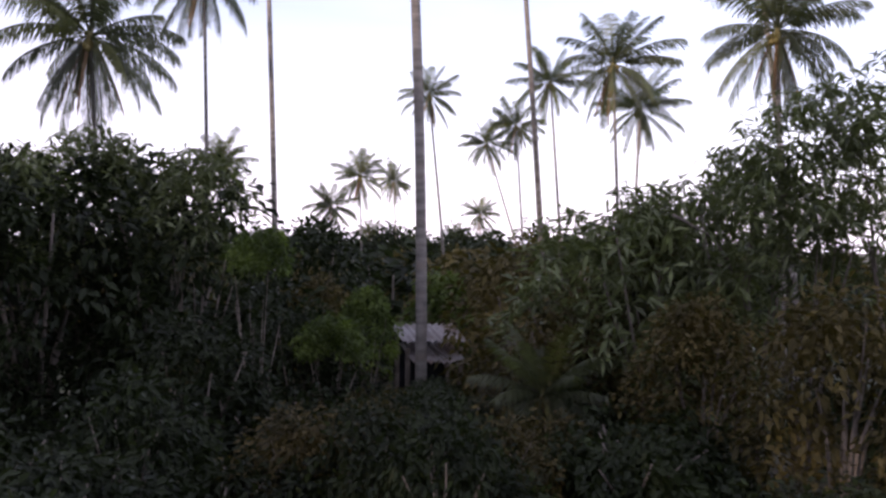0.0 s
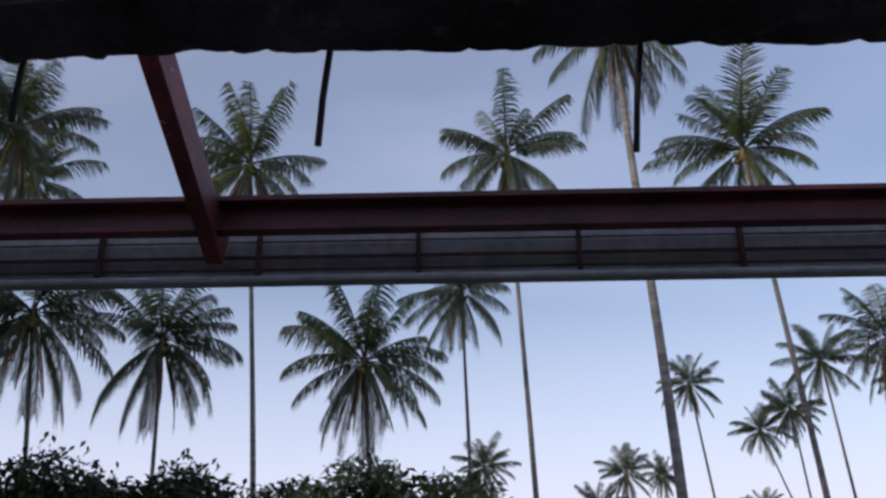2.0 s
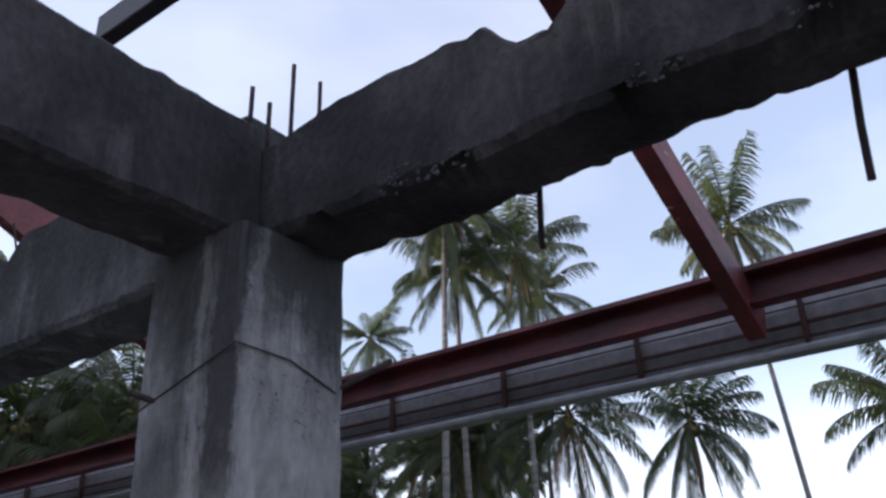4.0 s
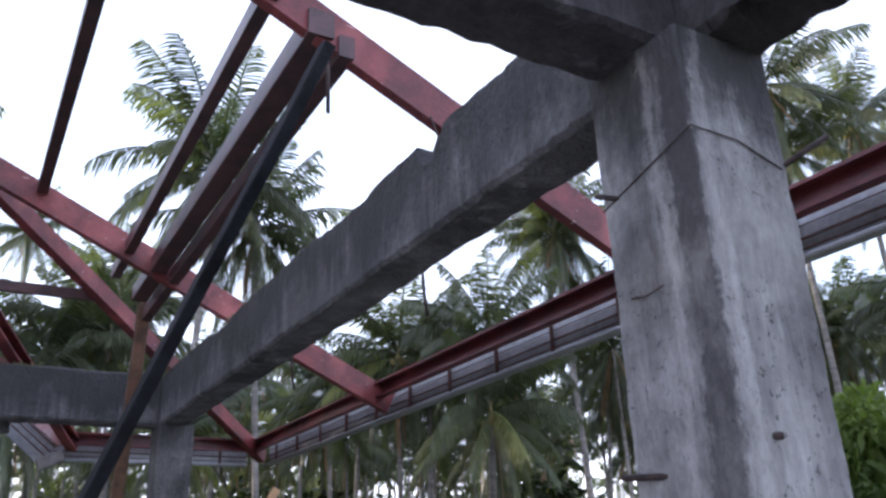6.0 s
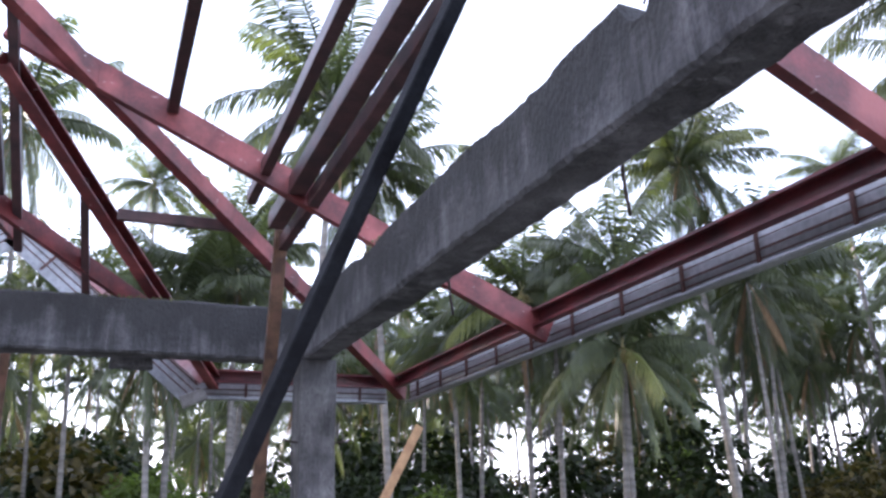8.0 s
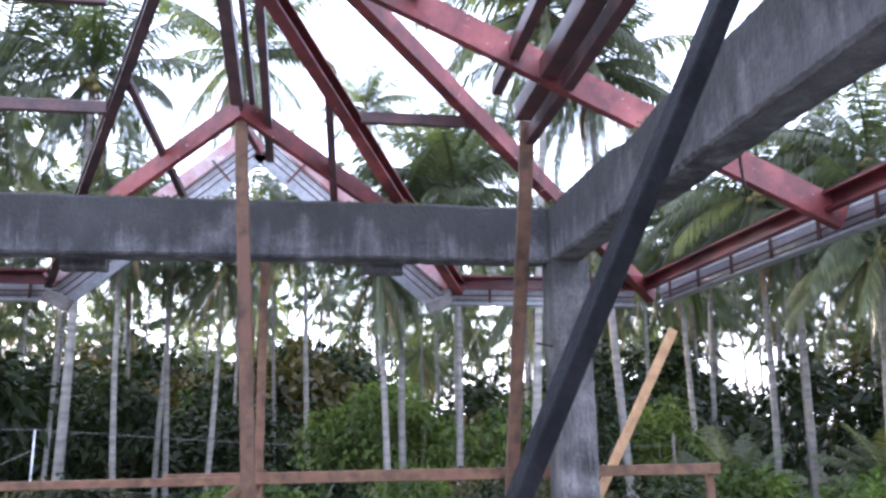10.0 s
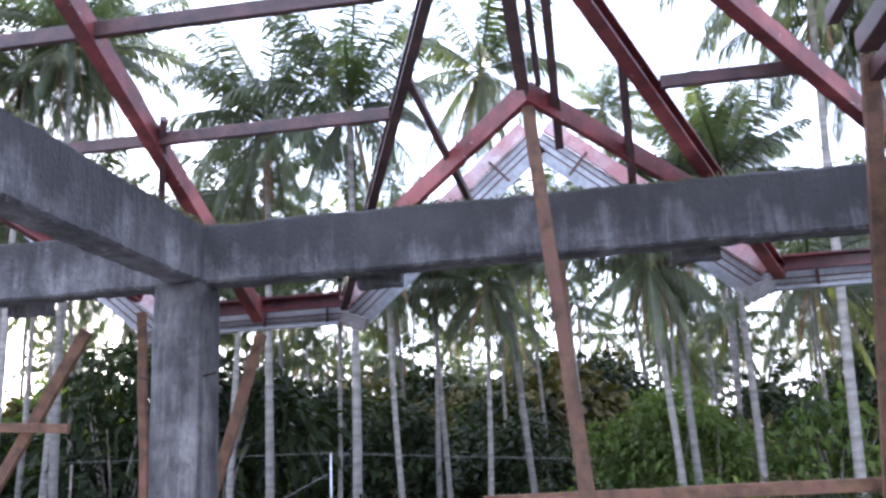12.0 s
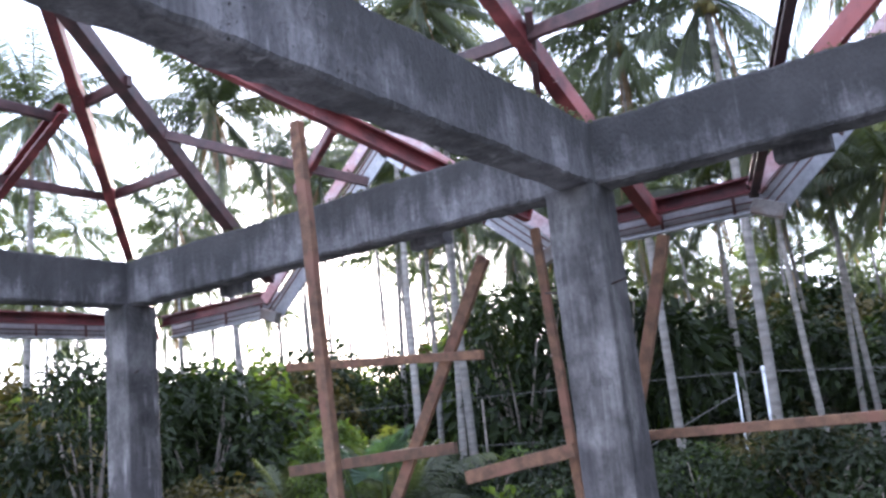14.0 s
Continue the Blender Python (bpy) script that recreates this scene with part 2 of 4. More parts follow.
# ---- builders ----
def mesh_of(name, bm, mats, smooth=False):
    me = bpy.data.meshes.new(name)
    bm.to_mesh(me)
    bm.free()
    for m in mats if isinstance(mats, (list, tuple)) else (mats,):
        me.materials.append(m)
    if smooth:
        me.polygons.foreach_set("use_smooth", [True] * len(me.polygons))
    return me


def thing(name, label, category, group="", kind="", at=(0, 0, 0)):
    ob = tagged(new(name), label, category, group, kind)
    ob.empty_display_size = 0.1
    ob.location = at
    return ob


def part(name, bm, mat, parent, label="", smooth=False):
    ob = new(name, mesh_of(name, bm, mat, smooth))
    ob.parent = parent
    return tagged(ob, label)


def solo(name, bm, mat, label, category, group="", kind="", smooth=False):
    return tagged(new(name, mesh_of(name, bm, mat, smooth)), label, category, group, kind)


def basis(a, b, up=(0, 0, 1)):
    a, b = Vector(a), Vector(b)
    d = (b - a).normalized()
    side = d.cross(Vector(up))
    side = side.normalized() if side.length > 1e-4 else Vector((1, 0, 0))
    return a, b, d, side, side.cross(d).normalized()


def extrude(bm, a, b, profile, up=(0, 0, 1), steps=1, wob=0.0, seed=0.0):
    """A closed profile of (across, up) points swept from a to b."""
    a, b, d, side, top = basis(a, b, up)
    rings = []
    for i in range(steps + 1):
        c = a.lerp(b, i / steps)
        ring = []
        for k, (u, v) in enumerate(profile):
            q = c + side * u + top * v
            if wob:
                q += noise.noise_vector(q * 3.1 + Vector((seed, 0, 0))) * wob + noise.noise_vector(q * 11.0 + Vector((0, seed, 0))) * wob * 0.5
            ring.append(bm.verts.new(q))
        rings.append(ring)
    n = len(profile)
    for r0, r1 in zip(rings, rings[1:]):
        for k in range(n):
            bm.faces.new((r0[k], r0[(k + 1) % n], r1[(k + 1) % n], r1[k]))
    bm.faces.new(rings[0][::-1])
    bm.faces.new(rings[-1])
    bmesh.ops.recalc_face_normals(bm, faces=bm.faces[:])
    return bm


def box_profile(w, h, c=0.006):
    x, y = w / 2, h / 2
    return [(-x + c, -y), (x - c, -y), (x, -y + c), (x, y - c), (x - c, y), (-x + c, y), (-x, y - c), (-x, -y + c)]


def channel_profile(w, h, t=0.006, lip=0.018, flip=1):
    x, y = w / 2, h / 2
    pts = [(-x, -y), (x, -y), (x, -y + lip), (x - t, -y + lip), (x - t, -y + t), (-x + t, -y + t), (-x + t, y - t), (x - t, y - t), (x - t, y - lip), (x, y - lip), (x, y), (-x, y)]
    return [(u * flip, v) for u, v in pts]


def round_profile(r, n=8):
    return [(r * math.cos(2 * math.pi * k / n), r * math.sin(2 * math.pi * k / n)) for k in range(n)]


def bar(a, b, w, h, up=(0, 0, 1)):
    return extrude(bmesh.new(), a, b, box_profile(w, h, min(w, h) * 0.1), up)


def tube(points, r0, r1, n=7):
    """A tapered tube along a list of points."""
    bm = bmesh.new()
    rings, last = [], len(points) - 1
    for i, p in enumerate(points):
        p = Vector(p)
        d = (Vector(points[min(i + 1, last)]) - Vector(points[max(i - 1, 0)])).normalized()
        side = d.cross(Vector((0.3, 1, 0.1))).normalized()
        top = side.cross(d)
        r = r0 + (r1 - r0) * i / last
        rings.append([bm.verts.new(p + (side * math.cos(2 * math.pi * k / n) + top * math.sin(2 * math.pi * k / n)) * r) for k in range(n)])
    for p, q in zip(rings, rings[1:]):
        for k in range(n):
            bm.faces.new((p[k], p[(k + 1) % n], q[(k + 1) % n], q[k]))
    bm.faces.new(rings[0][::-1])
    bm.faces.new(rings[-1])
    return bm


# ---- ground ----
def ground_z(x, y):
    """Level by the house, falling away gently on the side of the bushes."""
    fall = -0.085 * max(0.0, min(x - 6.0, 22.0))
    far = max(0.0, math.hypot(x, y) - 40.0)
    return -0.35 + fall * (1.0 if y < 8 else max(0.0, 1 - (y - 8) / 14)) + 0.12 * noise.noise(Vector((x * 0.12, y * 0.12, 0))) * min(1, max(0, math.hypot(x, y) - 12) / 10) + far * 0.004


def make_ground():
    bm = bmesh.new()
    steps = [0, 9, 12, 15, 18, 21, 25, 30, 36, 44, 55, 70, 95, 140, 220, 400, 900, 2400]
    rings = []
    for r in steps[1:]:
        rings.append([bm.verts.new((r * math.cos(a), r * math.sin(a), ground_z(r * math.cos(a), r * math.sin(a)))) for a in (2 * math.pi * k / 56 for k in range(56))])
    mid = bm.verts.new((0, 0, -0.35))
    for k in range(56):
        bm.faces.new((mid, rings[0][k], rings[0][(k + 1) % 56]))
        for p, q in zip(rings, rings[1:]):
            bm.faces.new((p[k], q[k], q[(k + 1) % 56], p[(k + 1) % 56]))
    solo("ground", bm, GROUND, "dark earth with leaf litter and grass", "ground", kind="structure", smooth=True)


make_ground()
solo("floor", extrude(bmesh.new(), (-2.5, -4.6, -0.17), (-2.5, 8.3, -0.17), box_profile(10.9, 0.34, 0.02)), SLAB, "rough grey concrete floor slab of the unfinished house", "floor", kind="structure")

# ---- concrete frame ----
ZB, ZT, WX, DY, BW = 3.05, 3.515, 2.342, 7.8, 0.252
X3, X4 = -2.667, -7.913


def beam(name, a, b, w, h, notches=(), label="rough grey concrete ring beam with black streaks and mossy top", seed=0.0, mat=None, broken=0.0):
    """A cast beam with uneven arrises; notches: places along it where the top is broken down."""
    bm = bmesh.new()
    a, b, d, side, top = basis(a, b)
    n = max(8, int((b - a).length / (0.022 if broken else 0.055)))
    c, rings = 0.02, []
    x, y = w / 2, h / 2
    prof = [(-x + c, -y), (0, -y), (x - c, -y), (x, -y + c), (x, -y * 0.4), (x, y * 0.3), (x, y - c), (x - c, y), (0, y), (-x + c, y), (-x, y - c), (-x, y * 0.3), (-x, -y * 0.4), (-x, -y + c)]
    for i in range(n + 1):
        p = a.lerp(b, i / n)
        ring = []
        for u, v in prof:
            q = p + side * u + top * v
            q += noise.noise_vector(q * 2.3 + Vector((seed, 0, 0))) * 0.010
            edge = 1.0 if abs(v) > y * 0.8 else 0.3
            q += noise.noise_vector(q * 16.0) * 0.011 * edge
            if broken and v < -0.8 * y and u != 0:
                edge = 1.0 if u < 0 else 0.35
                bite = edge * max(0.0, noise.noise(Vector((p.y * 5.5, u * 40, seed))) + 0.9 * noise.noise(Vector((p.y * 19, u * 60, seed))) - 0.12) * broken
                q += top * bite - side * bite * math.copysign(0.5, u)
            for s, depth, wide in notches:
                near = max(0.0, 1 - abs((p - a).length - s) / wide)
                if v > 0.6 * y:
                    q.z -= depth * min(1.0, near * 1.6)
            ring.append(bm.verts.new(q))
        rings.append(ring)
    k = len(prof)
    for p, q in zip(rings, rings[1:]):
        for j in range(k):
            bm.faces.new((p[j], p[(j + 1) % k], q[(j + 1) % k], q[j]))
    bm.faces.new(rings[0][::-1])
    bm.faces.new(rings[-1])
    bmesh.ops.recalc_face_normals(bm, faces=bm.faces[:])
    return solo(name, bm, mat or CONCRETE, label, "concrete beam", "concrete frame", "structure")


def column(x, y, s, top=ZB, label="grey concrete column with dark vertical water stains", mat=None):
    bm = bmesh.new()
    c, n, rings = 0.009, 34, []
    h = s / 2
    prof = [(-h + c, -h), (0, -h), (h - c, -h), (h, -h + c), (h, 0), (h, h - c), (h - c, h), (0, h), (-h + c, h), (-h, h - c), (-h, 0), (-h, -h + c)]
    for i in range(n + 1):
        z = top * i / n
        ring = []
        for u, v in prof:
            q = Vector((x + u, y + v, z))
            q += noise.noise_vector(q * 2.0) * Vector((0.008, 0.008, 0)) + noise.noise_vector(q * 14.0) * Vector((0.005, 0.005, 0))
            ring.append(bm.verts.new(q))
        rings.append(ring)
    k = len(prof)
    for p, q in zip(rings, rings[1:]):
        for j in range(k):
            bm.faces.new((p[j], p[(j + 1) % k], q[(j + 1) % k], q[j]))
    bm.faces.new(rings[0][::-1])
    bm.faces.new(rings[-1])
    return solo("concrete_column", bm, mat or COLUMN, label, "concrete column", "concrete frame", "structure")


ZM, BH = (ZB + ZT) / 2, ZT - ZB
RXC, FYC = WX + BW / 2, DY + BW / 2
beam("concrete_beam", (RXC, 1.40, ZM), (RXC, 8.04, ZM), BW, BH, ((1.36, 0.13, 0.13), (2.25, 0.03, 0.5), (4.5, 0.04, 0.4)), "rough dark concrete beam with a chipped top edge", 5.0)
beam("concrete_beam", (RXC, -4.5, ZM - 0.06), (RXC, 1.397, ZM - 0.06), BW, BH - 0.12, ((4.93, 0.09, 0.13), (5.9, 0.04, 0.4), (2.2, 0.08, 0.2)), "rough near-black concrete beam with a broken, notched top edge", 3.0, DARK_CONCRETE, 0.09)
beam("concrete_beam", (WX - 0.003, FYC, ZM), (X4 + 0.003, FYC, ZM), BW, BH, (), seed=7.0)
beam("concrete_beam", (X3 - BW / 2, DY - 0.003, ZM), (X3 - BW / 2, -4.2, ZM), BW, BH, (), seed=11.0)
beam("concrete_beam", (X4 - BW / 2, 8.04, ZM), (X4 - BW / 2, -4.5, ZM), BW, BH, (), seed=17.0)
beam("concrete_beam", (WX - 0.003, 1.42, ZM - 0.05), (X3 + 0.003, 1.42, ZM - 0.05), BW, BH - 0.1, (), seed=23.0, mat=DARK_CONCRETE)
beam("concrete_beam", (X3 - BW - 0.003, 1.42, ZM), (X4 + 0.003, 1.42, ZM), BW, BH, (), seed=25.0)
beam("concrete_beam", (WX - 0.003, -4.32, ZM), (X4 + 0.003, -4.32, ZM), BW, BH, (), seed=29.0)
column(2.4065, 1.3865, 0.36, label="thick pale concrete column with black drip stains and rusty stubs", mat=MOULD)
for cx, cy, cs in ((2.48, 7.85, 0.31), (-2.84, 7.89, 0.37), (-8.06, 7.93, 0.37), (-2.79, 1.42, 0.34), (-8.04, 1.42, 0.34), (2.48, -4.32, 0.32), (-8.04, -4.32, 0.32), (-2.79, -4.32, 0.32)):
    column(cx, cy, cs)
for x in (-1.38, 0.98, -6.64, -4.3):
    beam("corbel_block", (x - 0.17, FYC + 0.19, ZB - 0.01), (x + 0.17, FYC + 0.19, ZB - 0.01), 0.13, 0.14, (), "dark concrete corbel block on the outer face of the beam", x)

# ---- roof frame: planes that rise at 0.47 from the eaves ----
SLOPE, EX, EY, EW, EZ = 0.47, 3.72, 9.17, -9.2, 3.05
RIDGE_X = -2.74


def front(x, y, lift=0.0):
    return Vector((x, y, EZ + SLOPE * (EY - y) + lift))


def right(x, y, lift=0.0):
    return Vector((x, y, EZ + SLOPE * (EX - x) + lift))


def left(x, y, lift=0.0):
    return Vector((x, y, EZ + SLOPE * (x - EW) + lift))


def rafter(a, b, w=0.05, h=0.15, mat=None, flip=1, label="red primed steel channel rafter", cleat=None):
    """A lipped channel from the eave a up to b; cleat: how far along it an angle plate holds it on the beam."""
    r = thing("steel_rafter", label, "rafter", "roof frame")
    part("channel", extrude(bmesh.new(), a, b, channel_profile(w, h, flip=flip)), mat or RED, r)
    a, b, d, side, top = basis(a, b)
    end = bmesh.new()
    extrude(end, a - d * 0.006, a, box_profile(w * 0.96, h * 0.96, 0.004))
    part("end_plate", end, mat or RED, r)
    if cleat:
        c = a + d * cleat + side * (w / 2 + 0.006)
        part("cleat", bar(c - top * h * 0.45, c + top * h * 0.3, 0.008, 0.06, d), mat or RED, r, "small steel angle plate")
    return r


def purlin(a, b, w=0.05, h=0.1, mat=None, label="dark steel purlin of the open roof"):
    return solo("steel_purlin", extrude(bmesh.new(), a, b, box_profile(w, h, 0.004)), mat or DARK_STEEL, label, "purlin", "roof frame")


# hips and common rafters
rafter(front(3.80, 9.25), front(-2.69, 2.90), 0.09, 0.14, label="red steel hip rafter over the corner column", cleat=2.1)
rafter(left(-9.36, 9.24), left(-2.85, 2.90), 0.09, 0.13, label="red steel hip rafter over the far corner")
rafter(front(-2.77, 9.22), front(-2.80, 2.95), 0.10, 0.15, label="red steel rafter over the middle column", cleat=1.45)
rafter(right(3.79, 6.04), right(0.0, 6.04), 0.07, 0.185, label="red steel rafter with scratched paint ending at the hip", cleat=1.5)
rafter(right(3.79, 2.81, 0.025), right(-2.55, 2.81, 0.025), 0.06, 0.18, cleat=1.5)
rafter(right(3.79, 0.46), right(-2.55, 0.46), 0.06, 0.13, cleat=1.5)
rafter(right(3.79, -2.44), right(-2.55, -2.44), 0.06, 0.13, cleat=1.5)
rafter(left(-9.36, 6.21), left(-6.44, 6.21), 0.08, 0.11)
rafter(left(-9.36, 2.90), left(-2.85, 2.90), 0.08, 0.11)
rafter(left(-9.36, -0.60), left(-2.85, -0.60), 0.08, 0.11)
solo("ridge_beam", bar((RIDGE_X, 3.0, 6.0), (RIDGE_X, -4.4, 6.0), 0.08, 0.15), RED, "red steel ridge channel of the open roof", "ridge beam", "roof frame")

# purlins on the slopes
purlin(right(2.00, 7.16, -0.03), right(1.95, 2.76, -0.03), 0.075, 0.11, label="dark steel purlin bundled with two others")
purlin(right(2.08, 1.78, 0.02), right(2.10, -2.44, 0.02), 0.05, 0.10, BLACK_STEEL, "black steel purlin over the inner beam")
purlin(right(1.88, 6.74, 0.0), right(1.83, 2.76, 0.0), 0.12, 0.13, label="dark steel purlin bundled with two others")
purlin(right(1.66, 6.58, 0.0), right(1.60, 2.76, 0.0), 0.07, 0.10, label="dark steel purlin bundled with two others")
purlin(right(1.02, 6.01, 0.06), right(0.99, 2.81, 0.06), 0.075, 0.09, label="grey brown steel purlin")
purlin(front(-3.51, 7.18), front(-1.06, 7.18), 0.05, 0.09, DARK_STEEL, "dark red-brown steel purlin of the open roof")
purlin(front(0.75, 7.17), front(1.68, 7.17), 0.05, 0.09, DARK_STEEL, "dark red-brown steel purlin of the open roof")
purlin(front(-4.49, 6.32), front(-0.89, 6.32), 0.05, 0.10)
purlin(front(-7.26, 7.21), front(-6.18, 7.21), 0.05, 0.09)
purlin(front(-6.46, 6.32), front(-5.72, 6.32), 0.05, 0.09)
purlin(front(-6.03, 6.82), front(-4.77, 7.96), 0.05, 0.08)
purlin(left(-7.28, 7.18), left(-7.28, 2.90), 0.05, 0.08)
purlin(left(-6.54, 6.21), left(-6.54, 2.90), 0.05, 0.08)
solo("king_post", bar((-2.66, 7.08, 4.1), (-2.97, 7.69, 3.52), 0.05, 0.07), DARK_STEEL, "short dark strut under the roof", "strut", "roof frame")
rafter(front(-3.72, 8.80), front(-5.05, 6.21), 0.08, 0.15, RED, -1, "red steel jack rafter with a bright worn edge")
rafter(front(-6.87, 8.80), front(-5.41, 5.35), 0.11, 0.12, DARK_STEEL, 1, "thick dark steel jack rafter")
solo("roof_brace", bar(front(-5.46, 7.81), front(-4.59, 7.34), 0.06, 0.09), RED, "short red steel strut under the rafter", "brace", "roof frame")


def gable_rafters(cx):
    """The rafters and braces round the small gable in the front eave."""
    rafter(front(cx + 1.93, 9.17), front(cx + 0.12, 6.0), 0.10, 0.14, RED, -1, "red steel jack rafter beside the porch gable")
    rafter(front(cx - 1.84, 9.17), front(cx - 0.28, 5.85), 0.07, 0.10, DARK_STEEL, 1, "thin dark steel jack rafter beside the porch gable")
    rafter((cx + 1.72, 8.66, 3.30), (cx + 0.0, 7.12, 4.01), 0.05, 0.15, RED, 1, "red steel valley rafter of the porch gable")
    rafter((cx - 1.72, 8.66, 3.29), (cx + 0.0, 7.12, 4.01), 0.05, 0.15, RED, -1, "red steel valley rafter of the porch gable")
    rafter(front(cx - 0.02, 7.06), front(cx - 0.12, 4.2), 0.085, 0.11, DARK_STEEL, 1, "dark steel rafter rising from the gable peak")
    rafter(front(cx + 0.085, 7.06), front(cx + 0.0, 4.2), 0.04, 0.08, DARK_STEEL, 1, "thin dark steel rafter beside its twin")
    rafter(front(cx + 0.19, 7.62, 0.02), front(cx + 0.14, 4.2, 0.02), 0.06, 0.09, DARK_STEEL, 1, "thin dark steel rafter that runs past the gable peak")
    solo("roof_brace", bar(front(cx - 0.76, 6.9), (cx - 0.46, 8.6, 3.45), 0.05, 0.06), DARK_STEEL, "dark steel brace down to the gable", "brace", "roof frame")
    solo("roof_brace", bar(front(cx + 0.62, 6.95, 0.08), (cx + 0.70, 8.0, 3.52), 0.06, 0.08), DARK_STEEL, "dark steel brace down to the beam", "brace", "roof frame")


def gable_edge(cx, stub):
    """The sloping sheet edge of one small gable."""
    edge = thing("gable_edge", "sloping gable edge of grey ribbed sheet and red channels", "gable edge", "roof edges")
    y, pz, hz, hx = 9.12, 4.42, 2.93, 1.72
    for sgn in (-1, 1):
        lo, hi = Vector((cx + sgn * hx, y, hz + 0.02)), Vector((cx, y, pz))
        n = Vector((sgn * (pz - hz), 0, hx)).normalized()
        part("channel", extrude(bmesh.new(), lo + n * 0.16, hi + n * 0.16, box_profile(0.04, 0.13, 0.004)), PINK_SHEET, edge, "pale sheet edge stained with pink primer")
        prof = [(0.05, -0.13), (0.075, -0.13), (0.075, -0.10), (0.055, -0.09), (0.055, -0.045), (0.075, -0.035), (0.075, -0.015), (0.055, -0.005), (0.055, 0.06), (0.075, 0.065), (0.075, 0.1), (0.05, 0.1)]
        part("ribbed_sheet", extrude(bmesh.new(), lo, hi, [(u * sgn, v) for u, v in prof]), ZINC, edge, "pale grey ribbed metal sheet")
        for k in (-0.05, 0.01, 0.07):
            part("rib_rod", bar(lo + n * k - Vector((0, 0.035, 0)), hi + n * k - Vector((0, 0.035, 0)), 0.012, 0.012), TIE, edge, "thin dark rod")
        for k in range(1, 4):
            c = lo.lerp(hi, k / 4 + 0.05)
            part("tie_strap", bar(c - n * 0.12 - Vector((0, 0.05, 0)), c + n * 0.14 - Vector((0, 0.05, 0)), 0.022, 0.022, (0, 1, 0)), TIE, edge, "rusty brown strap")
        part("corner_cap", bar(lo + Vector((-sgn * 0.10, -0.02, -0.11)), lo + Vector((sgn * 0.12, -0.02, -0.02)), 0.09, 0.12), DULL_ZINC, edge, "weathered grey-brown folded sheet corner")
    if stub:
        part("ridge_stub", bar((cx, 9.1, pz - 0.06), (cx, 7.3, 3.98), 0.05, 0.1), RED, edge, "red steel ridge piece")


gable_rafters(-0.12)
gable_edge(-0.12, True)
gable_edge(-5.47, False)


def eave(a, b, out, ties=None, label="eave of red steel channel and grey ribbed gutter sheet"):
    """An eave from a to b on the ground plan; out: the way outwards."""
    a, b, out = Vector((*a, 0)), Vector((*b, 0)), Vector((*out, 0))
    e = thing("eave_edge", label, "eave", "roof edges")
    d = (b - a).normalized()
    s = 1 if d.cross(Vector((0, 0, 1))).dot(out) > 0 else -1
    z = Vector((0, 0, 1))
    part("channel", extrude(bmesh.new(), a + z * 3.107, b + z * 3.107, channel_profile(0.07, 0.13, flip=-s), steps=1), EAVE_RED, e, "dark red primed steel channel")
    sheet = [(0.12, -0.06), (0.2, -0.06), (0.2, -0.03), (0.18, -0.02), (0.18, 0.04), (0.2, 0.05), (0.2, 0.07), (0.18, 0.08), (0.18, 0.19), (0.2, 0.2), (0.2, 0.215), (0.172, 0.215), (0.172, -0.045), (0.12, -0.045)]
    part("gutter_sheet", extrude(bmesh.new(), a + z * 2.964, b + z * 2.964, [(u * s, v) for u, v in sheet]), ZINC, e, "grey ribbed metal gutter sheet")
    for high, thick in ((3.005, 0.012), (2.957, 0.008), (3.065, 0.006)):
        part("sheet_rod", bar(a + out * 0.16 + z * high, b + out * 0.16 + z * high, thick, thick), TIE, e, "thin dark rod")
    part("bead", extrude(bmesh.new(), a + out * 0.128 + z * 2.912, b + out * 0.128 + z * 2.912, round_profile(0.013, 8)), ZINC, e, "rolled sheet bead", True)
    for far in ties or [0.3 + 0.6 * k for k in range(30)]:
        c = a + d * far
        if 0 < far < (b - a).length - 0.05:
            part("tie_strap", bar(c + out * 0.155 + z * 2.91, c + out * 0.155 + z * 3.10, 0.024, 0.016), TIE, e, "rusty brown strap")
    return e


eave((3.68, -4.9), (3.68, 9.14), (1, 0), [8.17 - 0.59 * k for k in range(14)] + [8.17 + 0.622 * k for k in range(1, 10)])
eave((3.64, 9.14), (1.62, 9.14), (0, 1))
eave((-1.85, 9.14), (-3.70, 9.14), (0, 1))
eave((-7.24, 9.14), (-9.15, 9.14), (0, 1))
eave((-9.17, 9.14), (-9.17, -4.9), (-1, 0))

# ---- rebar stubs ----


def rebar(points, label, r=0.011):
    return solo("rebar", tube(points, r, r, 6), REBAR, label, "rebar", "rebar stubs", smooth=True)


for y, low in ((0.60, 2.92), (-0.11, 2.84), (-0.82, 2.81), (-1.53, 2.88), (3.3, 2.85), (5.1, 2.85)):
    rebar([(2.58, y - 0.03, ZB + 0.06), (2.60, y - 0.01, 2.95), (2.62, y, low)], "rusty rebar hanging under the broken beam", 0.008)
for x, z0, z1 in ((2.37, 3.42, 3.62), (2.44, 3.42, 3.60), (2.53, 3.42, 3.80), (2.65, 3.42, 3.80)):
    rebar([(x, 1.40, z0), (x, 1.40, z1)], "upright rebar sticking out of the column head", 0.008)
for pts in (((2.25, 1.45, 2.62), (2.20, 1.56, 2.67)), ((2.24, 1.43, 1.875), (2.19, 1.57, 1.885)), ((2.56, 1.22, 2.68), (2.70, 1.14, 2.78)), ((2.32, 1.23, 1.94), (2.34, 1.185, 1.94))):
    rebar(pts, "rusty rebar stub in the column's face", 0.009)
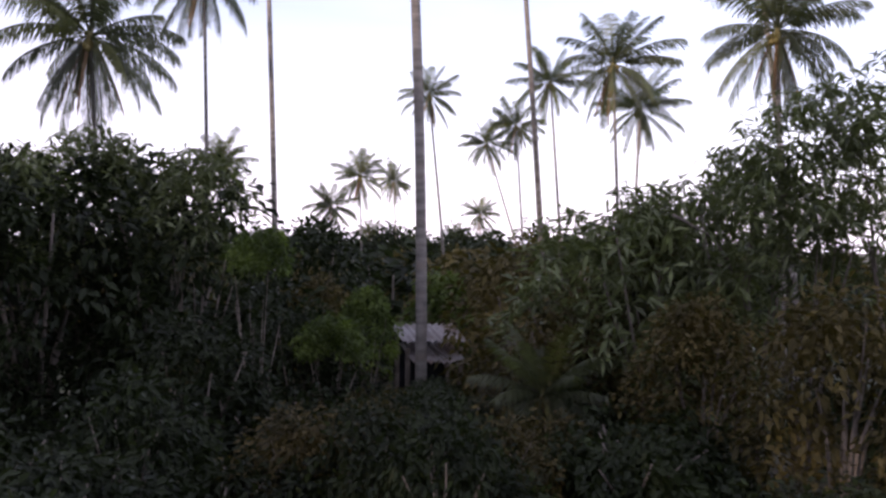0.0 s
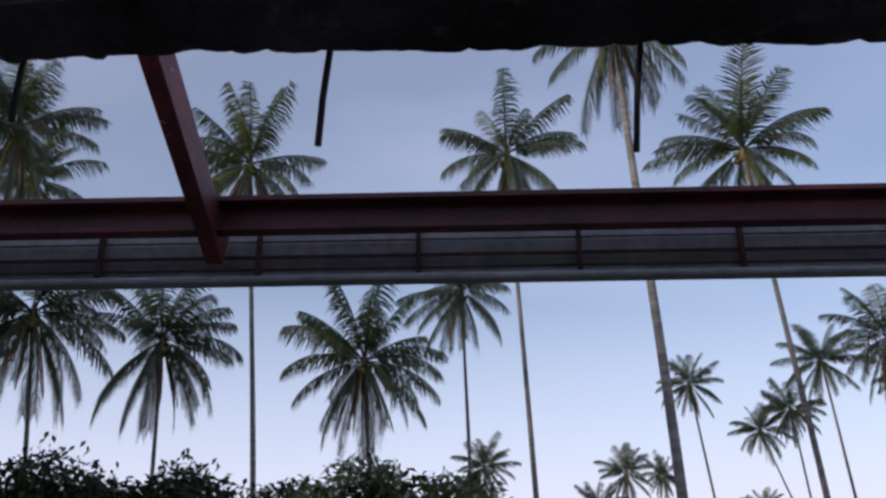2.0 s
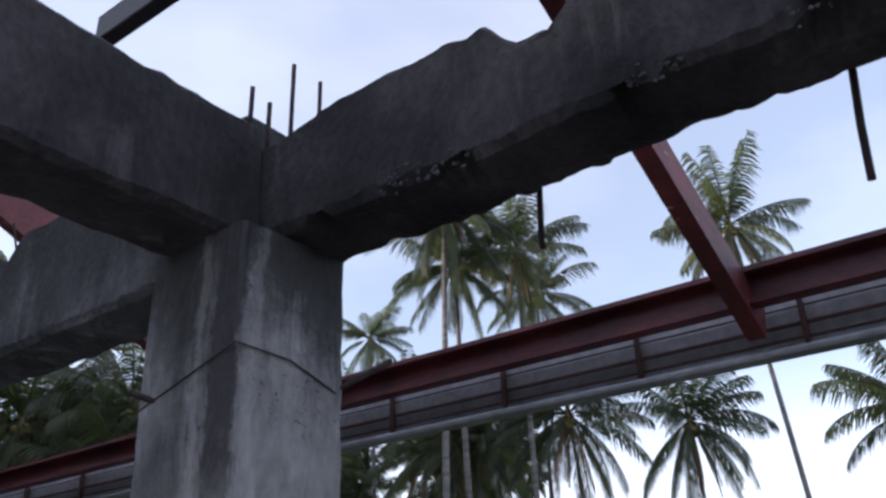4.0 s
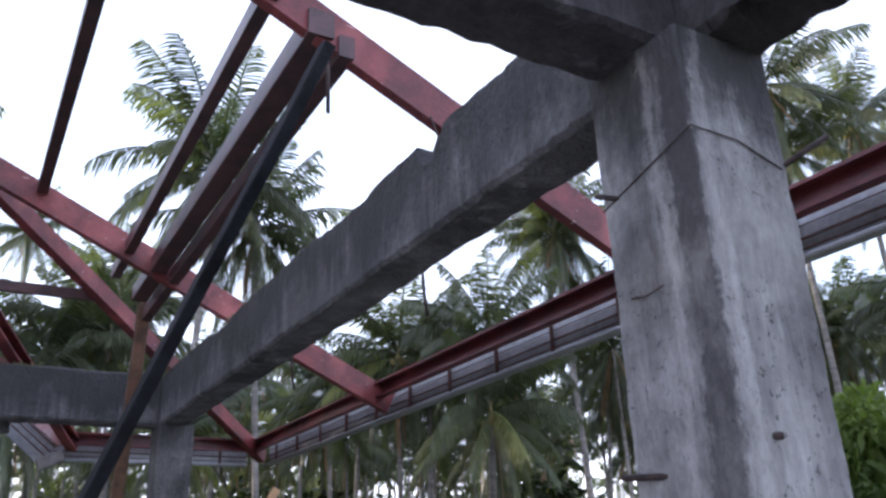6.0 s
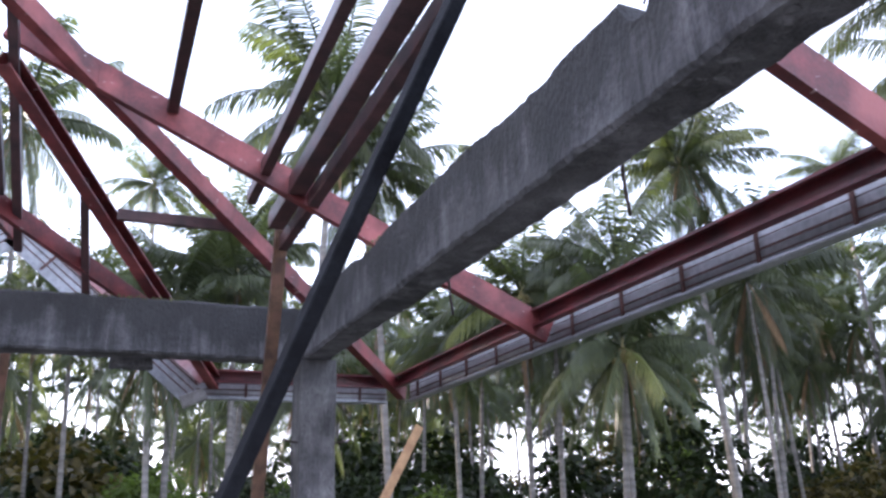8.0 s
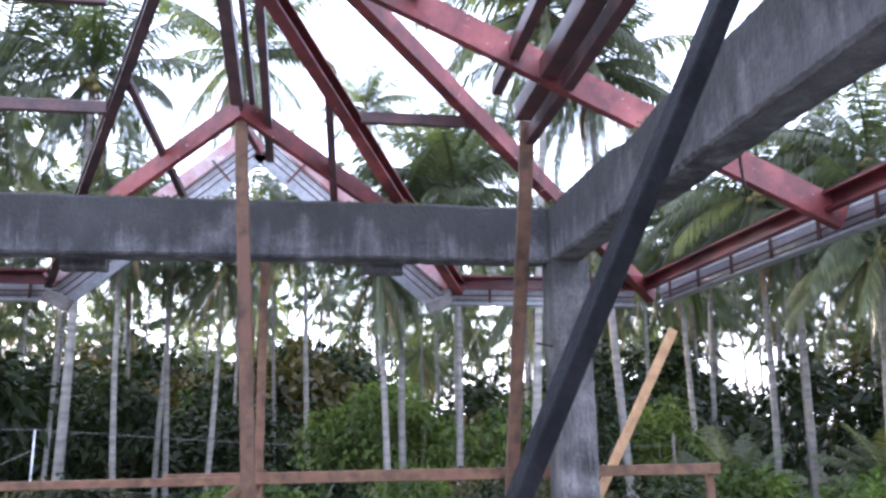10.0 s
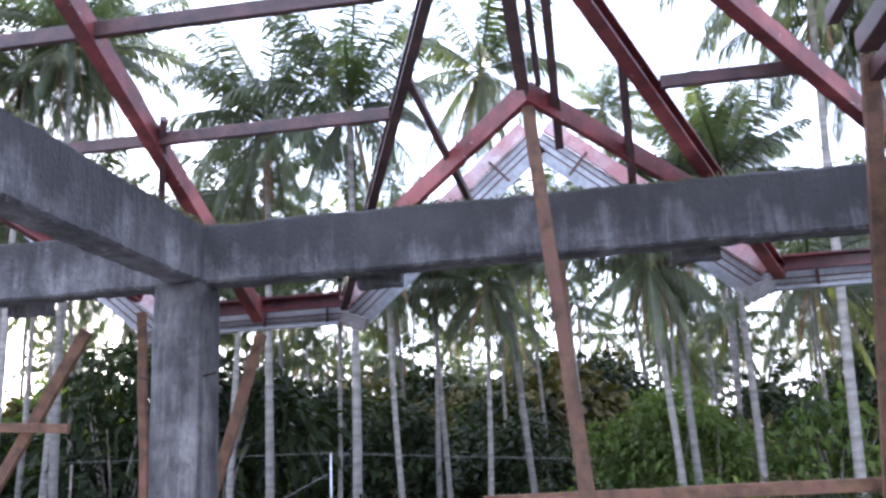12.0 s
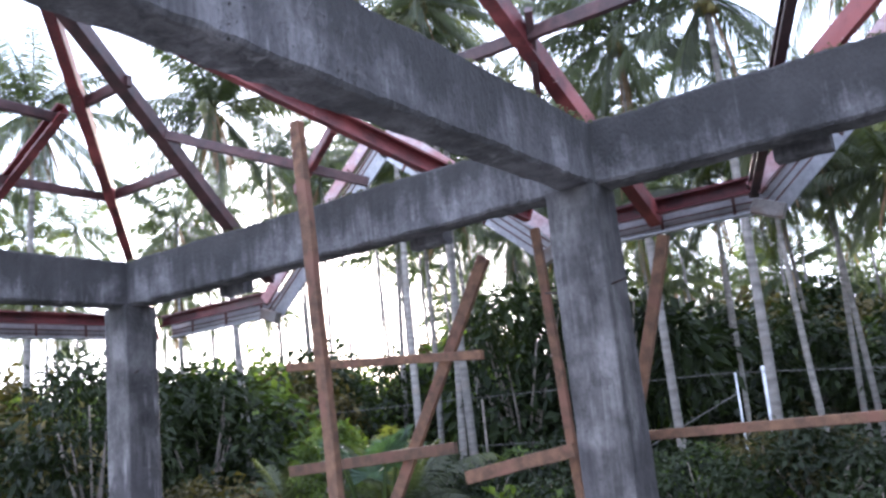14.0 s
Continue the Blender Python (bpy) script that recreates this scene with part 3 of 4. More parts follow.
solo("tie_wire", tube([(2.222, 1.56, 2.625), (2.22, 1.40, 2.67), (2.217, 1.198, 2.725), (2.39, 1.198, 2.72), (2.55, 1.198, 2.67)], 0.0026, 0.0026, 5), REBAR, "thin dark tie wire wound round the column", "wire")
rebar([(1.86, 2.79, 3.88), (1.862, 2.76, 3.7), (1.86, 2.75, 3.49)], "short rusty rod hanging under the red rafter", 0.009)
solo("tie_wire", tube([(2.376, 2.80, 3.66), (2.372, 2.76, 3.58), (2.385, 2.74, 3.5), (2.37, 2.76, 3.43)], 0.005, 0.005, 5), REBAR, "dark wire hook between the rafter and the beam", "wire")
solo("tie_wire", tube([(2.224, 1.494, 2.345), (2.218, 1.43, 2.333), (2.214, 1.365, 2.341)], 0.0035, 0.0025, 5), REBAR, "short bent wire end in the column's face", "wire")
for cx, cy in ((-8.06, 7.93), (-2.84, 7.89), (2.48, 7.85)):
    for dx in (-0.2, 0.2):
        rebar([(cx + dx * 0.8, cy - 0.1, 2.35), (cx + dx * 1.5, cy - 0.14, 2.37)], "rusty rebar stub in the column's face", 0.008)

# ---- timber props and rails ----


def lumber(name, pts, w, h, label, mat=None, up=(0, 1, 0), category="timber"):
    return solo(name, extrude(bmesh.new(), pts[0], pts[1], box_profile(w, h, 0.005), up, 8, 0.006, pts[0][0]), mat or LUMBER, label, category, "timber props")


lumber("timber_post", ((0.14, 6.66, 0.0), (-0.13, 7.20, 4.06)), 0.09, 0.06, "tall red-brown timber post under the gable peak")
lumber("timber_post", ((0.03, 8.20, 0.0), (0.00, 8.5, 3.30)), 0.07, 0.05, "red-brown timber post behind another")
lumber("timber_post", ((2.06, 8.60, 0.0), (1.973, 6.97, 3.94)), 0.10, 0.06, "red-brown timber post under the hip rafter")
lumber("timber_post", ((-4.68, 7.2, 0.0), (-4.84, 7.2, 4.0)), 0.10, 0.07, "red-brown timber post in front of the beam")
lumber("timber_post", ((-3.32, 8.35, 0.0), (-3.46, 8.35, 2.98)), 0.07, 0.05, "dark red-brown timber post behind the column")
lumber("timber_brace", ((-5.98, 8.7, -0.1), (-4.16, 8.7, 2.92)), 0.11, 0.05, "leaning brown timber brace outside the wall line")
lumber("timber_brace", ((-3.41, 8.6, 0.0), (-2.52, 8.6, 2.76)), 0.09, 0.05, "leaning brown timber brace behind the column")
lumber("timber_rail", ((-6.52, 8.62, 2.24), (-4.24, 8.62, 2.08)), 0.05, 0.08, "brown timber crosspiece nailed to the props", up=(0, 0, 1))
lumber("timber_rail", ((-6.58, 8.62, 1.23), (-4.61, 8.62, 1.33)), 0.05, 0.10, "brown timber crosspiece nailed to the props", up=(0, 0, 1))
lumber("timber_rail", ((-4.20, 8.12, 1.12), (-3.25, 8.12, 1.27)), 0.05, 0.10, "brown timber rail with a pale cut edge", up=(0, 0, 1))
lumber("timber_rail", ((-3.05, 8.13, 1.33), (-0.07, 8.13, 1.34)), 0.05, 0.065, "red-brown timber rail behind the columns", up=(0, 0, 1))
lumber("timber_rail", ((-0.69, 8.19, 1.35), (3.86, 8.19, 1.36)), 0.05, 0.09, "red-brown timber rail behind the columns", up=(0, 0, 1))
lumber("plank", ((2.65, 9.0, 0.35), (3.90, 9.0, 2.64)), 0.09, 0.03, "pale new plank leaning outside the corner", PALE_LUMBER)
lumber("timber_post", ((3.80, 8.25, -0.36), (3.80, 8.25, 1.38)), 0.06, 0.06, "short timber post that carries the rail")
lumber("timber_offcut", ((-0.15, 6.86, 1.24), (0.03, 6.68, 1.38)), 0.05, 0.06, "short timber offcut nailed to the post")
lumber("timber_brace", ((0.46, 4.17, 0.0), (1.79, 2.59, 3.70)), 0.078, 0.05, "black weathered board propped from the floor to the rafter", BLACK_WOOD, (1, 0, 0))

# ---- fence, shed ----
fence = thing("wire_fence", "thin wire fence on slim posts with one white pipe", "fence")
for x, r, h, mat, lab in ((-5.0, 0.055, 1.92, WHITE_PIPE, "white painted pipe post"), (-5.6, 0.022, 1.85, WHITE_PIPE, "thin pale post"), (-12.0, 0.03, 1.9, STEM, "wooden post"), (-19.0, 0.03, 1.9, STEM, "wooden post"), (2.0, 0.03, 1.6, STEM, "wooden post"), (9.0, 0.03, 1.6, STEM, "wooden post")):
    part("post", tube([(x, 21.0, -0.6), (x + 0.02, 21.0, h)], r, r, 8), mat, fence, lab, True)
for z in (0.0, 1.2):
    part("wire", tube([(-30, 20.95, 2.2 - z), (-19, 20.95, 2.0 - z), (-12, 20.95, 1.95 - z), (-5.6, 20.95, 1.84 - z), (-2.5, 20.95, 1.6 - z), (2.0, 20.95, 1.3 - z), (9.0, 20.95, 1.3 - z)], 0.008, 0.008, 4), WIRE, fence)
part("stay", tube([(-5.6, 20.97, 1.4), (-8.2, 20.9, 0.2)], 0.012, 0.012, 5), WIRE, fence, "slanting stay wire")

shed = thing("shed", "low shed with a rusty pale corrugated roof", "shed", at=(16.5, -4.5, -0.1))
for k, (dx, z, w) in enumerate(((0.0, 0.42, 1.25), (-0.3, 0.08, 1.0))):
    bm = bmesh.new()
    cols = 28
    rows_ = []
    for r_ in range(2):
        rows_.append([bm.verts.new((dx - 0.55 + 1.1 * r_, -w / 2 + w * c / cols, z - 0.30 + 0.22 * r_ + 0.025 * math.sin(c * 1.9))) for c in range(cols + 1)])
    for c in range(cols):
        bm.faces.new((rows_[0][c], rows_[0][c + 1], rows_[1][c + 1], rows_[1][c]))
    bmesh.ops.solidify(bm, geom=bm.faces[:], thickness=0.01)
    part("roof_sheet", bm, RUST_ROOF, shed, "pale rusty corrugated iron")
for dx, dy in ((-0.4, -0.5), (-0.4, 0.5), (0.45, -0.5), (0.45, 0.5)):
    part("post", bar((dx, dy, -1.6), (dx, dy, 0.0), 0.08, 0.08), STEM, shed)
part("back_wall", bar((0.5, -0.55, -0.55), (0.5, 0.55, -0.55), 0.04, 1.2), BLACK_WOOD, shed, "dark board wall")

# ---- palms ----


def frond(bm, rise, turn, length, droop, rng, mat=0, pairs=46, leaf=0.25, hang=1.0, thick=0.45, plain=False):
    """One feather leaf: an arched midrib and two rows of hanging leaflets."""
    p, ang = Vector((0, 0, 0)), rise
    out = Vector((math.cos(turn), math.sin(turn), 0))
    side = Vector((-math.sin(turn), math.cos(turn), 0))
    seg, last, down = length / pairs, None, Vector((0, 0, -1))
    twist = rng.uniform(-0.35, 0.35)
    for i in range(pairs + 1):
        t = i / pairs
        d = out * math.cos(ang) + Vector((0, 0, 1)) * math.sin(ang)
        up = d.cross(side)
        if up.z < 0:
            up = -up
        across = (side + up * twist * t).normalized()
        if i % 3 == 0 or i == pairs:
            r = 0.010 * length * (1 - t) + 0.004
            ring = [bm.verts.new(p + side * r), bm.verts.new(p - side * r), bm.verts.new(p - up * r)]
            if last:
                for k in range(3):
                    bm.faces.new((last[k], last[(k + 1) % 3], ring[(k + 1) % 3], ring[k])).material_index = mat
            last = ring
        if t > 0.14:
            size = leaf * length * (math.sin(math.pi * min(1, 0.1 + (t - 0.14) * 0.98)) ** 0.5 + 0.1)
            for s in (-1, 1):
                if rng.random() < 0.05:
                    continue
                fall = hang * rng.uniform(0.7, 1.15)
                way = (across * s * rng.uniform(0.5, 0.68) + d * rng.uniform(0.5, 0.72) + down * fall).normalized()
                ln = size * rng.uniform(0.72, 1.12)
                w = d * (thick / pairs * length)
                mid = p + way * ln * 0.5
                if plain:
                    v = [bm.verts.new(q) for q in (p, mid + w * 1.2, mid + (way + down * 0.7 * hang).normalized() * ln * 0.5, mid - w * 1.2)]
                    bm.faces.new(v).material_index = mat
                    continue
                tip = mid + (way + down * 0.7 * hang).normalized() * ln * 0.5
                a, b = bm.verts.new(p - w * 0.7), bm.verts.new(p + w * 0.7)
                c, e, f = bm.verts.new(mid + w), bm.verts.new(mid - w), bm.verts.new(tip)
                bm.faces.new((a, b, c, e)).material_index = mat
                bm.faces.new((e, c, f)).material_index = mat
        p = p + d * seg
        ang -= droop * seg / length * (0.4 + 1.3 * t)


def crown_plan(seed, count=28, dry=3, hang=0.0):
    """The leaves of a crown, from the upright ones in its heart to those that hang dry: rise, turn, length, droop, colour, hang."""
    rng = random.Random(seed)
    plan = []
    for k in range(count):
        u = (k + 0.5) / count
        rise = radians(77 - 135 * u ** 1.08 - hang * u) + rng.uniform(-0.2, 0.2)
        droop = (0.42 + 0.5 * min(1, u * 2.0) if u < 0.75 else 0.5) * rng.uniform(0.7, 1.25)
        plan.append((rise, k * 2.39996 + rng.uniform(-0.35, 0.35), rng.uniform(0.8, 1.02), droop, 1 if rng.random() < 0.12 else 0, 0.3 + 0.62 * u))
    for k in range(dry):
        plan.append((radians(rng.uniform(-80, -58)), rng.uniform(0, 6.28), rng.uniform(0.55, 0.85), 0.3, 2, 1.5))
    return plan, rng


def nuts(bm, rng):
    for k in range(9):
        a, h = rng.uniform(0, 6.28), rng.uniform(-0.14, -0.05)
        bmesh.ops.create_icosphere(bm, subdivisions=1, radius=0.035, matrix=Matrix.Translation((0.07 * math.cos(a), 0.07 * math.sin(a), h)))
    bmesh.ops.create_cone(bm, cap_ends=True, segments=9, radius1=0.05, radius2=0.02, depth=0.22, matrix=Matrix.Translation((0, 0, -0.02)))


FRONDS = (FROND, FROND_YOUNG, FROND_DEAD)
FULL_CROWNS, FAR_CROWNS, SMALL_CROWNS = [], [], []
for seed, count, dry, sag in ((1, 33, 3, 0), (2, 31, 5, 5), (3, 35, 4, 9), (4, 33, 7, 14), (5, 34, 7, 20)):
    plan, rng = crown_plan(seed, count, dry, sag)
    heart = bmesh.new()
    nuts(heart, rng)
    heart = mesh_of("crown", heart, COCONUT, True)
    leaves = []
    for rise, turn, length, droop, hue, fall in plan:
        bm = bmesh.new()
        frond(bm, rise, 0, length, droop, rng, 0, 66 if hue < 2 else 28, 0.265 if hue < 2 else 0.17, fall + sag * 0.022, 0.48)
        leaves.append((mesh_of("frond", bm, FRONDS[hue]), turn))
    FULL_CROWNS.append((heart, leaves))
    bm = bmesh.new()
    for rise, turn, length, droop, hue, fall in plan[::2] + plan[1::5]:
        frond(bm, rise, turn, length, droop, rng, hue, 44, 0.26, fall + sag * 0.022, 0.42, True)
    FAR_CROWNS.append(mesh_of("crown", bm, FRONDS))
    bm = bmesh.new()
    for rise, turn, length, droop, hue, fall in plan[::2] + plan[1::6]:
        frond(bm, rise, turn, length, droop, rng, hue, 24, 0.27, fall + sag * 0.022, 0.46, True)
    SMALL_CROWNS.append(mesh_of("crown", bm, FRONDS))
palm_rng = random.Random(5)


def palm(bx, by, tx, ty, tz, size, kind=None, far=False):
    """A coconut palm from its foot (bx, by) to its crown (tx, ty, tz); size: the length of its leaves."""
    gz = ground_z(bx, by) - 0.1
    tree = thing("coconut_palm", "tall coconut palm with a slim grey ringed trunk" if size > 2.0 else "young coconut palm with spreading green leaves", "palm tree", "coconut palms", at=(bx, by, gz))
    bend = Vector((math.sin(bx * 7.1 + by), math.cos(by * 5.3), 0)) * (0.012 * tz)
    pts, n = [], 16
    for i in range(n + 1):
        t = i / n
        q = Vector((bx, by, gz)).lerp(Vector((tx, ty, tz)), t) + bend * math.sin(math.pi * t) * (1 - t)
        pts.append(q - Vector((bx, by, gz)))
    r = (0.06 + 0.0026 * tz) * (1.0 if size > 1.7 else 0.4) * (0.8 if far else 0.92)
    part("trunk", tube(pts, r * 1.25, r * 0.72, 9), TRUNK, tree, smooth=True)
    k = palm_rng.randrange(5) if kind is None else kind
    if kind is None and not far and ty > 14 and abs(tx) < 13:
        k = 2 + k % 3
    c = new("crown", FULL_CROWNS[k][0] if not far else SMALL_CROWNS[k] if math.hypot(tx, ty) > 46 else FAR_CROWNS[k])
    c.parent = tree
    c.matrix_basis = Matrix.Translation((tx - bx, ty - by, tz - gz)) @ Matrix.Rotation(palm_rng.uniform(0, 6.28), 4, "Z") @ Matrix.Diagonal((size, size, size * palm_rng.uniform(0.95, 1.1), 1))
    if not far:
        for me, turn in FULL_CROWNS[k][1]:
            if palm_rng.random() < 0.06:
                continue
            f = new("frond", me)
            f.parent = c
            f.matrix_basis = Matrix.Rotation(turn + palm_rng.uniform(-0.2, 0.2), 4, "Z") @ Matrix.Scale(palm_rng.uniform(0.9, 1.08), 4)
    return tree


palm(32.9, 2.7, 32.8, 3.4, 8.9, 3.75)
palm(39.0, -0.8, 39.0, -0.4, 13.5, 3.3)
palm(30.2, 6.5, 29.9, 7.6, 16.0, 3.5)
palm(32.9, -3.2, 33.0, -2.4, 17.7, 3.5)
palm(15.33, -4.05, 15.49, -3.56, 11.95, 2.05, 3)
palm(26.8, -11.4, 27.3, -10.2, 14.9, 3.4)
palm(22.8, -18.1, 23.8, -16.6, 14.0, 3.3)
palm(29.2, 9.6, 29.1, 10.0, 8.9, 3.1)
palm(26.1, 11.9, 25.6, 12.8, 9.0, 3.3)
palm(53.8, -16.1, 54.2, -14.7, 11.7, 2.4)
palm(61.2, -25.2, 62.5, -21.6, 9.8, 2.5)
palm(58.5, -23.7, 58.9, -22.6, 10.8, 2.6)
palm(46.5, -21.3, 47.0, -20.1, 11.6, 2.7)
palm(34.6, -18.3, 34.8, -17.8, 10.0, 3.1)
palm(39.6, -21.6, 39.5, -21.8, 9.0, 2.7)
palm(70.4, -11.4, 70.5, -10.9, 5.0, 2.5)
palm(70.1, -13.5, 70.1, -13.2, 7.5, 2.7)
palm(84.0, -19.9, 84.2, -19.3, 8.4, 2.4)
palm(86.5, -29.5, 86.5, -29.4, 5.4, 2.4)
palm(97.1, -29.2, 96.8, -29.9, 3.1, 2.1)
palm(49.3, -0.9, 49.3, -1.5, 6.3, 2.0)
palm(18.5, -14.0, 18.7, -13.8, 7.2, 2.3)
palm(79.7, -16.1, 79.8, -16.1, 3.1, 1.7)
palm(19.0, 12.3, 18.9, 12.4, 12.0, 2.5)
palm(28.8, 15.4, 28.8, 15.4, 15.0, 2.7)
palm(27.6, 22.4, 27.1, 22.9, 14.4, 2.3)
palm(34.9, 24.4, 34.8, 24.5, 11.2, 2.9)
palm(42.0, 24.6, 41.8, 24.8, 11.4, 2.5)
palm(4.6, 17.5, 5.2, 17.4, 10.7, 3.19)
palm(7.1, 18.8, 6.6, 19, 10, 2.96)
palm(17.5, 19.8, 17.2, 20.1, 12.5, 2.9)
palm(11.8, 16.7, 11.9, 16.6, 7.3, 2.6)
palm(10.8, 19.6, 10.9, 19.5, 7.3, 2.9)
palm(10.6, 23.0, 10.4, 23.1, 6.8, 2.4)
palm(17.4, 19.5, 16.9, 19.9, 11.9, 2.8)
palm(11.5, 16.6, 11.7, 16.4, 5.3, 2.6)
palm(11.9, 19.8, 12.0, 19.8, 7.2, 2.3)
palm(5.6, 32.6, 5.7, 32.6, 12.1, 3.08)
palm(3.7, 42.9, 2.7, 43, 18.4, 3.08)
palm(-6.1, 18.5, -6.1, 18.4, 8.9, 2.65)
palm(-4, 17.1, -3.9, 17.1, 8.5, 2.6)
palm(-8.4, 21.8, -8, 22, 8.6, 2.6)
palm(-1.3, 27.6, -2.1, 27.5, 13.9, 3.4)
palm(5.9, 35.2, 6.5, 35.1, 12.5, 3.08)
palm(-15.1, 16.1, -15.5, 15.8, 9.5, 2.74)
palm(-18.8, 12.8, -18.7, 13.1, 9.7, 2.5)
palm(-15.4, 23.8, -15.2, 23.9, 9.6, 2.5)
palm(-15, 28.8, -14.8, 28.9, 7.7, 2.62)
palm(-16.8, 24.1, -16.5, 24.3, 9.9, 2.5)
palm(-12.9, 21.2, -12.3, 21.6, 13.1, 3.19)
palm(-12.57, 18.96, -12.5, 19.1, 11.2, 2.5)
palm(-11.0, 18.84, -11.1, 18.7, 11.8, 2.5)
palm(-4.3, 28.2, -4, 28.3, 8.3, 2.45)
palm(0.3, 26.6, 0, 26.6, 7.8, 2.55)
palm(-5.7, 31, -6, 31, 7.5, 2.55)
palm(-2.5, 25.5, -2.2, 25.5, 6.4, 2.36)
palm(1.97, 19.2, 1.74, 19.3, 5.4, 2.39)
palm(2.35, 19.6, 2.3, 19.8, 6.6, 2.39)
palm(3.55, 19.9, 3.6, 19.9, 7.2, 2.51)
palm(3.4, 32.5, 3.7, 32.4, 7.8, 2.55)
palm(16.9, 11.6, 17.1, 11.4, 12.9, 2.7)
palm(23.3, 12.8, 23.2, 12.9, 14.1, 2.7)
palm(25.3, 17.1, 25.7, 16.5, 8.6, 2.9)
palm(20.4, 22.7, 20.7, 22.4, 7.6, 2.6)
palm(-3.7, 26.7, -4, 26.6, 7.4, 2.36)
palm(-4.6, 24.5, -4.9, 24.4, 7.6, 2.45)
palm(12.2, 25.4, 12.4, 25.2, 7.4, 2.15)
palm(12.6, 31.7, 12.9, 31.6, 7.5, 2.15)

# the grove behind the house
grove_rng = random.Random(12)
for n in range(104):
    a = radians(grove_rng.uniform(-74, 60))
    d = 24 + 34 * grove_rng.random() ** 0.8
    x, y = d * math.sin(a), 2 + d * math.cos(a)
    h = 1.7 + d * math.tan(radians(grove_rng.uniform(8, 16)))
    if -46 < math.degrees(a) < -33 and d < 50:
        continue
    palm(x + grove_rng.uniform(-0.5, 0.5), y, x, y, h, grove_rng.uniform(2.6, 3.4), far=True)


# the thicket of slim palms beyond the corner
for n in range(26):
    a = radians(grove_rng.uniform(15, 66))
    d = grove_rng.uniform(25, 48)
    x, y = d * math.sin(a), 2 + d * math.cos(a)
    palm(x + grove_rng.uniform(-0.6, 0.6), y, x, y, 1.7 + d * math.tan(radians(grove_rng.uniform(7, 14))), grove_rng.uniform(2.2, 2.9), far=True)
# small crowns far behind the grove
for n in range(104):
    a = radians(grove_rng.uniform(-33, 62))
    d = grove_rng.uniform(46, 84)
    x, y = d * math.sin(a), 2 + d * math.cos(a)
    palm(x + grove_rng.uniform(-0.5, 0.5), y, x, y, 1.7 + d * math.tan(radians(grove_rng.uniform(3.0, 8.2))), grove_rng.uniform(2.6, 3.5), far=True)
# tall thin palms where the low sun stands
for n, (a, d, h) in enumerate(((-45, 34, 12.5), (-43.2, 41, 13.5), (-41.5, 36, 12.0), (-40.4, 47, 14.5), (-38.2, 44, 14.0), (-36.6, 33, 12.0), (-35.2, 40, 13.0), (-33.8, 46, 13.0), (-42.3, 52, 15.0), (-37.4, 54, 15.0))):
    x, y = d * math.sin(radians(a)), 2 + d * math.cos(radians(a))
    palm(x + 0.3 * math.sin(n * 2.0), y, x, y, h, 2.6, far=True)


# ---- bushes and undergrowth ----
def foliage_mesh(name, seed, mat, aspect=1.0, leaves=2600, leaf=0.11, long=2.2, clumps=46, rosette=False):
    """A crown of unit radius, aspect high: leaves in clumps over an uneven mass, with gaps. rosette: the leaves of a clump spray from one point."""
    rng = random.Random(seed)
    bm = bmesh.new()
    heads = []
    total = int(clumps * (0.4 + 0.6 * aspect))
    for k in range(total):
        a, z = rng.uniform(0, 6.283), rng.uniform(0.0, 1.0) ** 0.8
        rad = math.sqrt(max(0.02, 1 - max(0.0, (z - 0.35) / 0.65) ** 2)) * rng.uniform(0.5, 1.0)
        size = rng.uniform(0.18, 0.34)
        heads.append((Vector((rad * math.cos(a), rad * math.sin(a), z * (aspect - size * 0.8))), size))
    for k in range(int(leaves * (0.4 + 0.6 * aspect))):
        c, s = heads[k % total]
        v = Vector((rng.gauss(0, 1), rng.gauss(0, 1), rng.gauss(0.15, 0.8))).normalized()
        spray = rng.randrange(9)
        q = c + v * s * (rng.uniform(0.35, 1.0))
        if rosette:
            hub = Vector((math.sin(spray * 2.1 + c.x * 9), math.cos(spray * 3.7 + c.y * 9), math.sin(spray * 1.3 + 1))) * s * 0.8
            q = c + hub + v * 0.02
        way = (v + Vector((rng.uniform(-0.6, 0.6), rng.uniform(-0.6, 0.6), rng.uniform(-0.9, 0.2)))).normalized()
        side = way.cross(Vector((rng.uniform(-1, 1), rng.uniform(-1, 1), 1))).normalized()
        ln = leaf * rng.uniform(0.6, 1.25)
        w = side * ln / long / 2
        bend = Vector((0, 0, -0.22)) * ln
        a0, b0 = bm.verts.new(q), bm.verts.new(q + way * ln * 0.45 + w)
        c0, d0 = bm.verts.new(q + way * ln + bend), bm.verts.new(q + way * ln * 0.45 - w)
        bm.faces.new((a0, b0, c0, d0))
    return mesh_of(name, bm, mat)


def stems_mesh(seed):
    rng = random.Random(seed)
    bm = bmesh.new()
    for k in range(7):
        a = rng.uniform(0, 6.28)
        q = Vector((math.cos(a), math.sin(a), 0)) * rng.uniform(0.3, 0.75)
        part_bm = tube([(0.05 * math.cos(a), 0.05 * math.sin(a), -0.1), q * 0.4 + Vector((0, 0, 0.3)), q + Vector((0, 0, rng.uniform(0.55, 0.85)))], 0.028, 0.008, 5)
        me = bpy.data.meshes.new("tmp")
        part_bm.to_mesh(me)
        part_bm.free()
        bm.from_mesh(me)
        bpy.data.meshes.remove(me)
    return mesh_of("branchwork", bm, STEM, True)


ASPECTS = (0.8, 1.4, 2.2, 3.2)


def foliage_set(mat, seed, **how):
    return [foliage_mesh("foliage", seed + k, mat, a, **how) for k, a in enumerate(ASPECTS)]


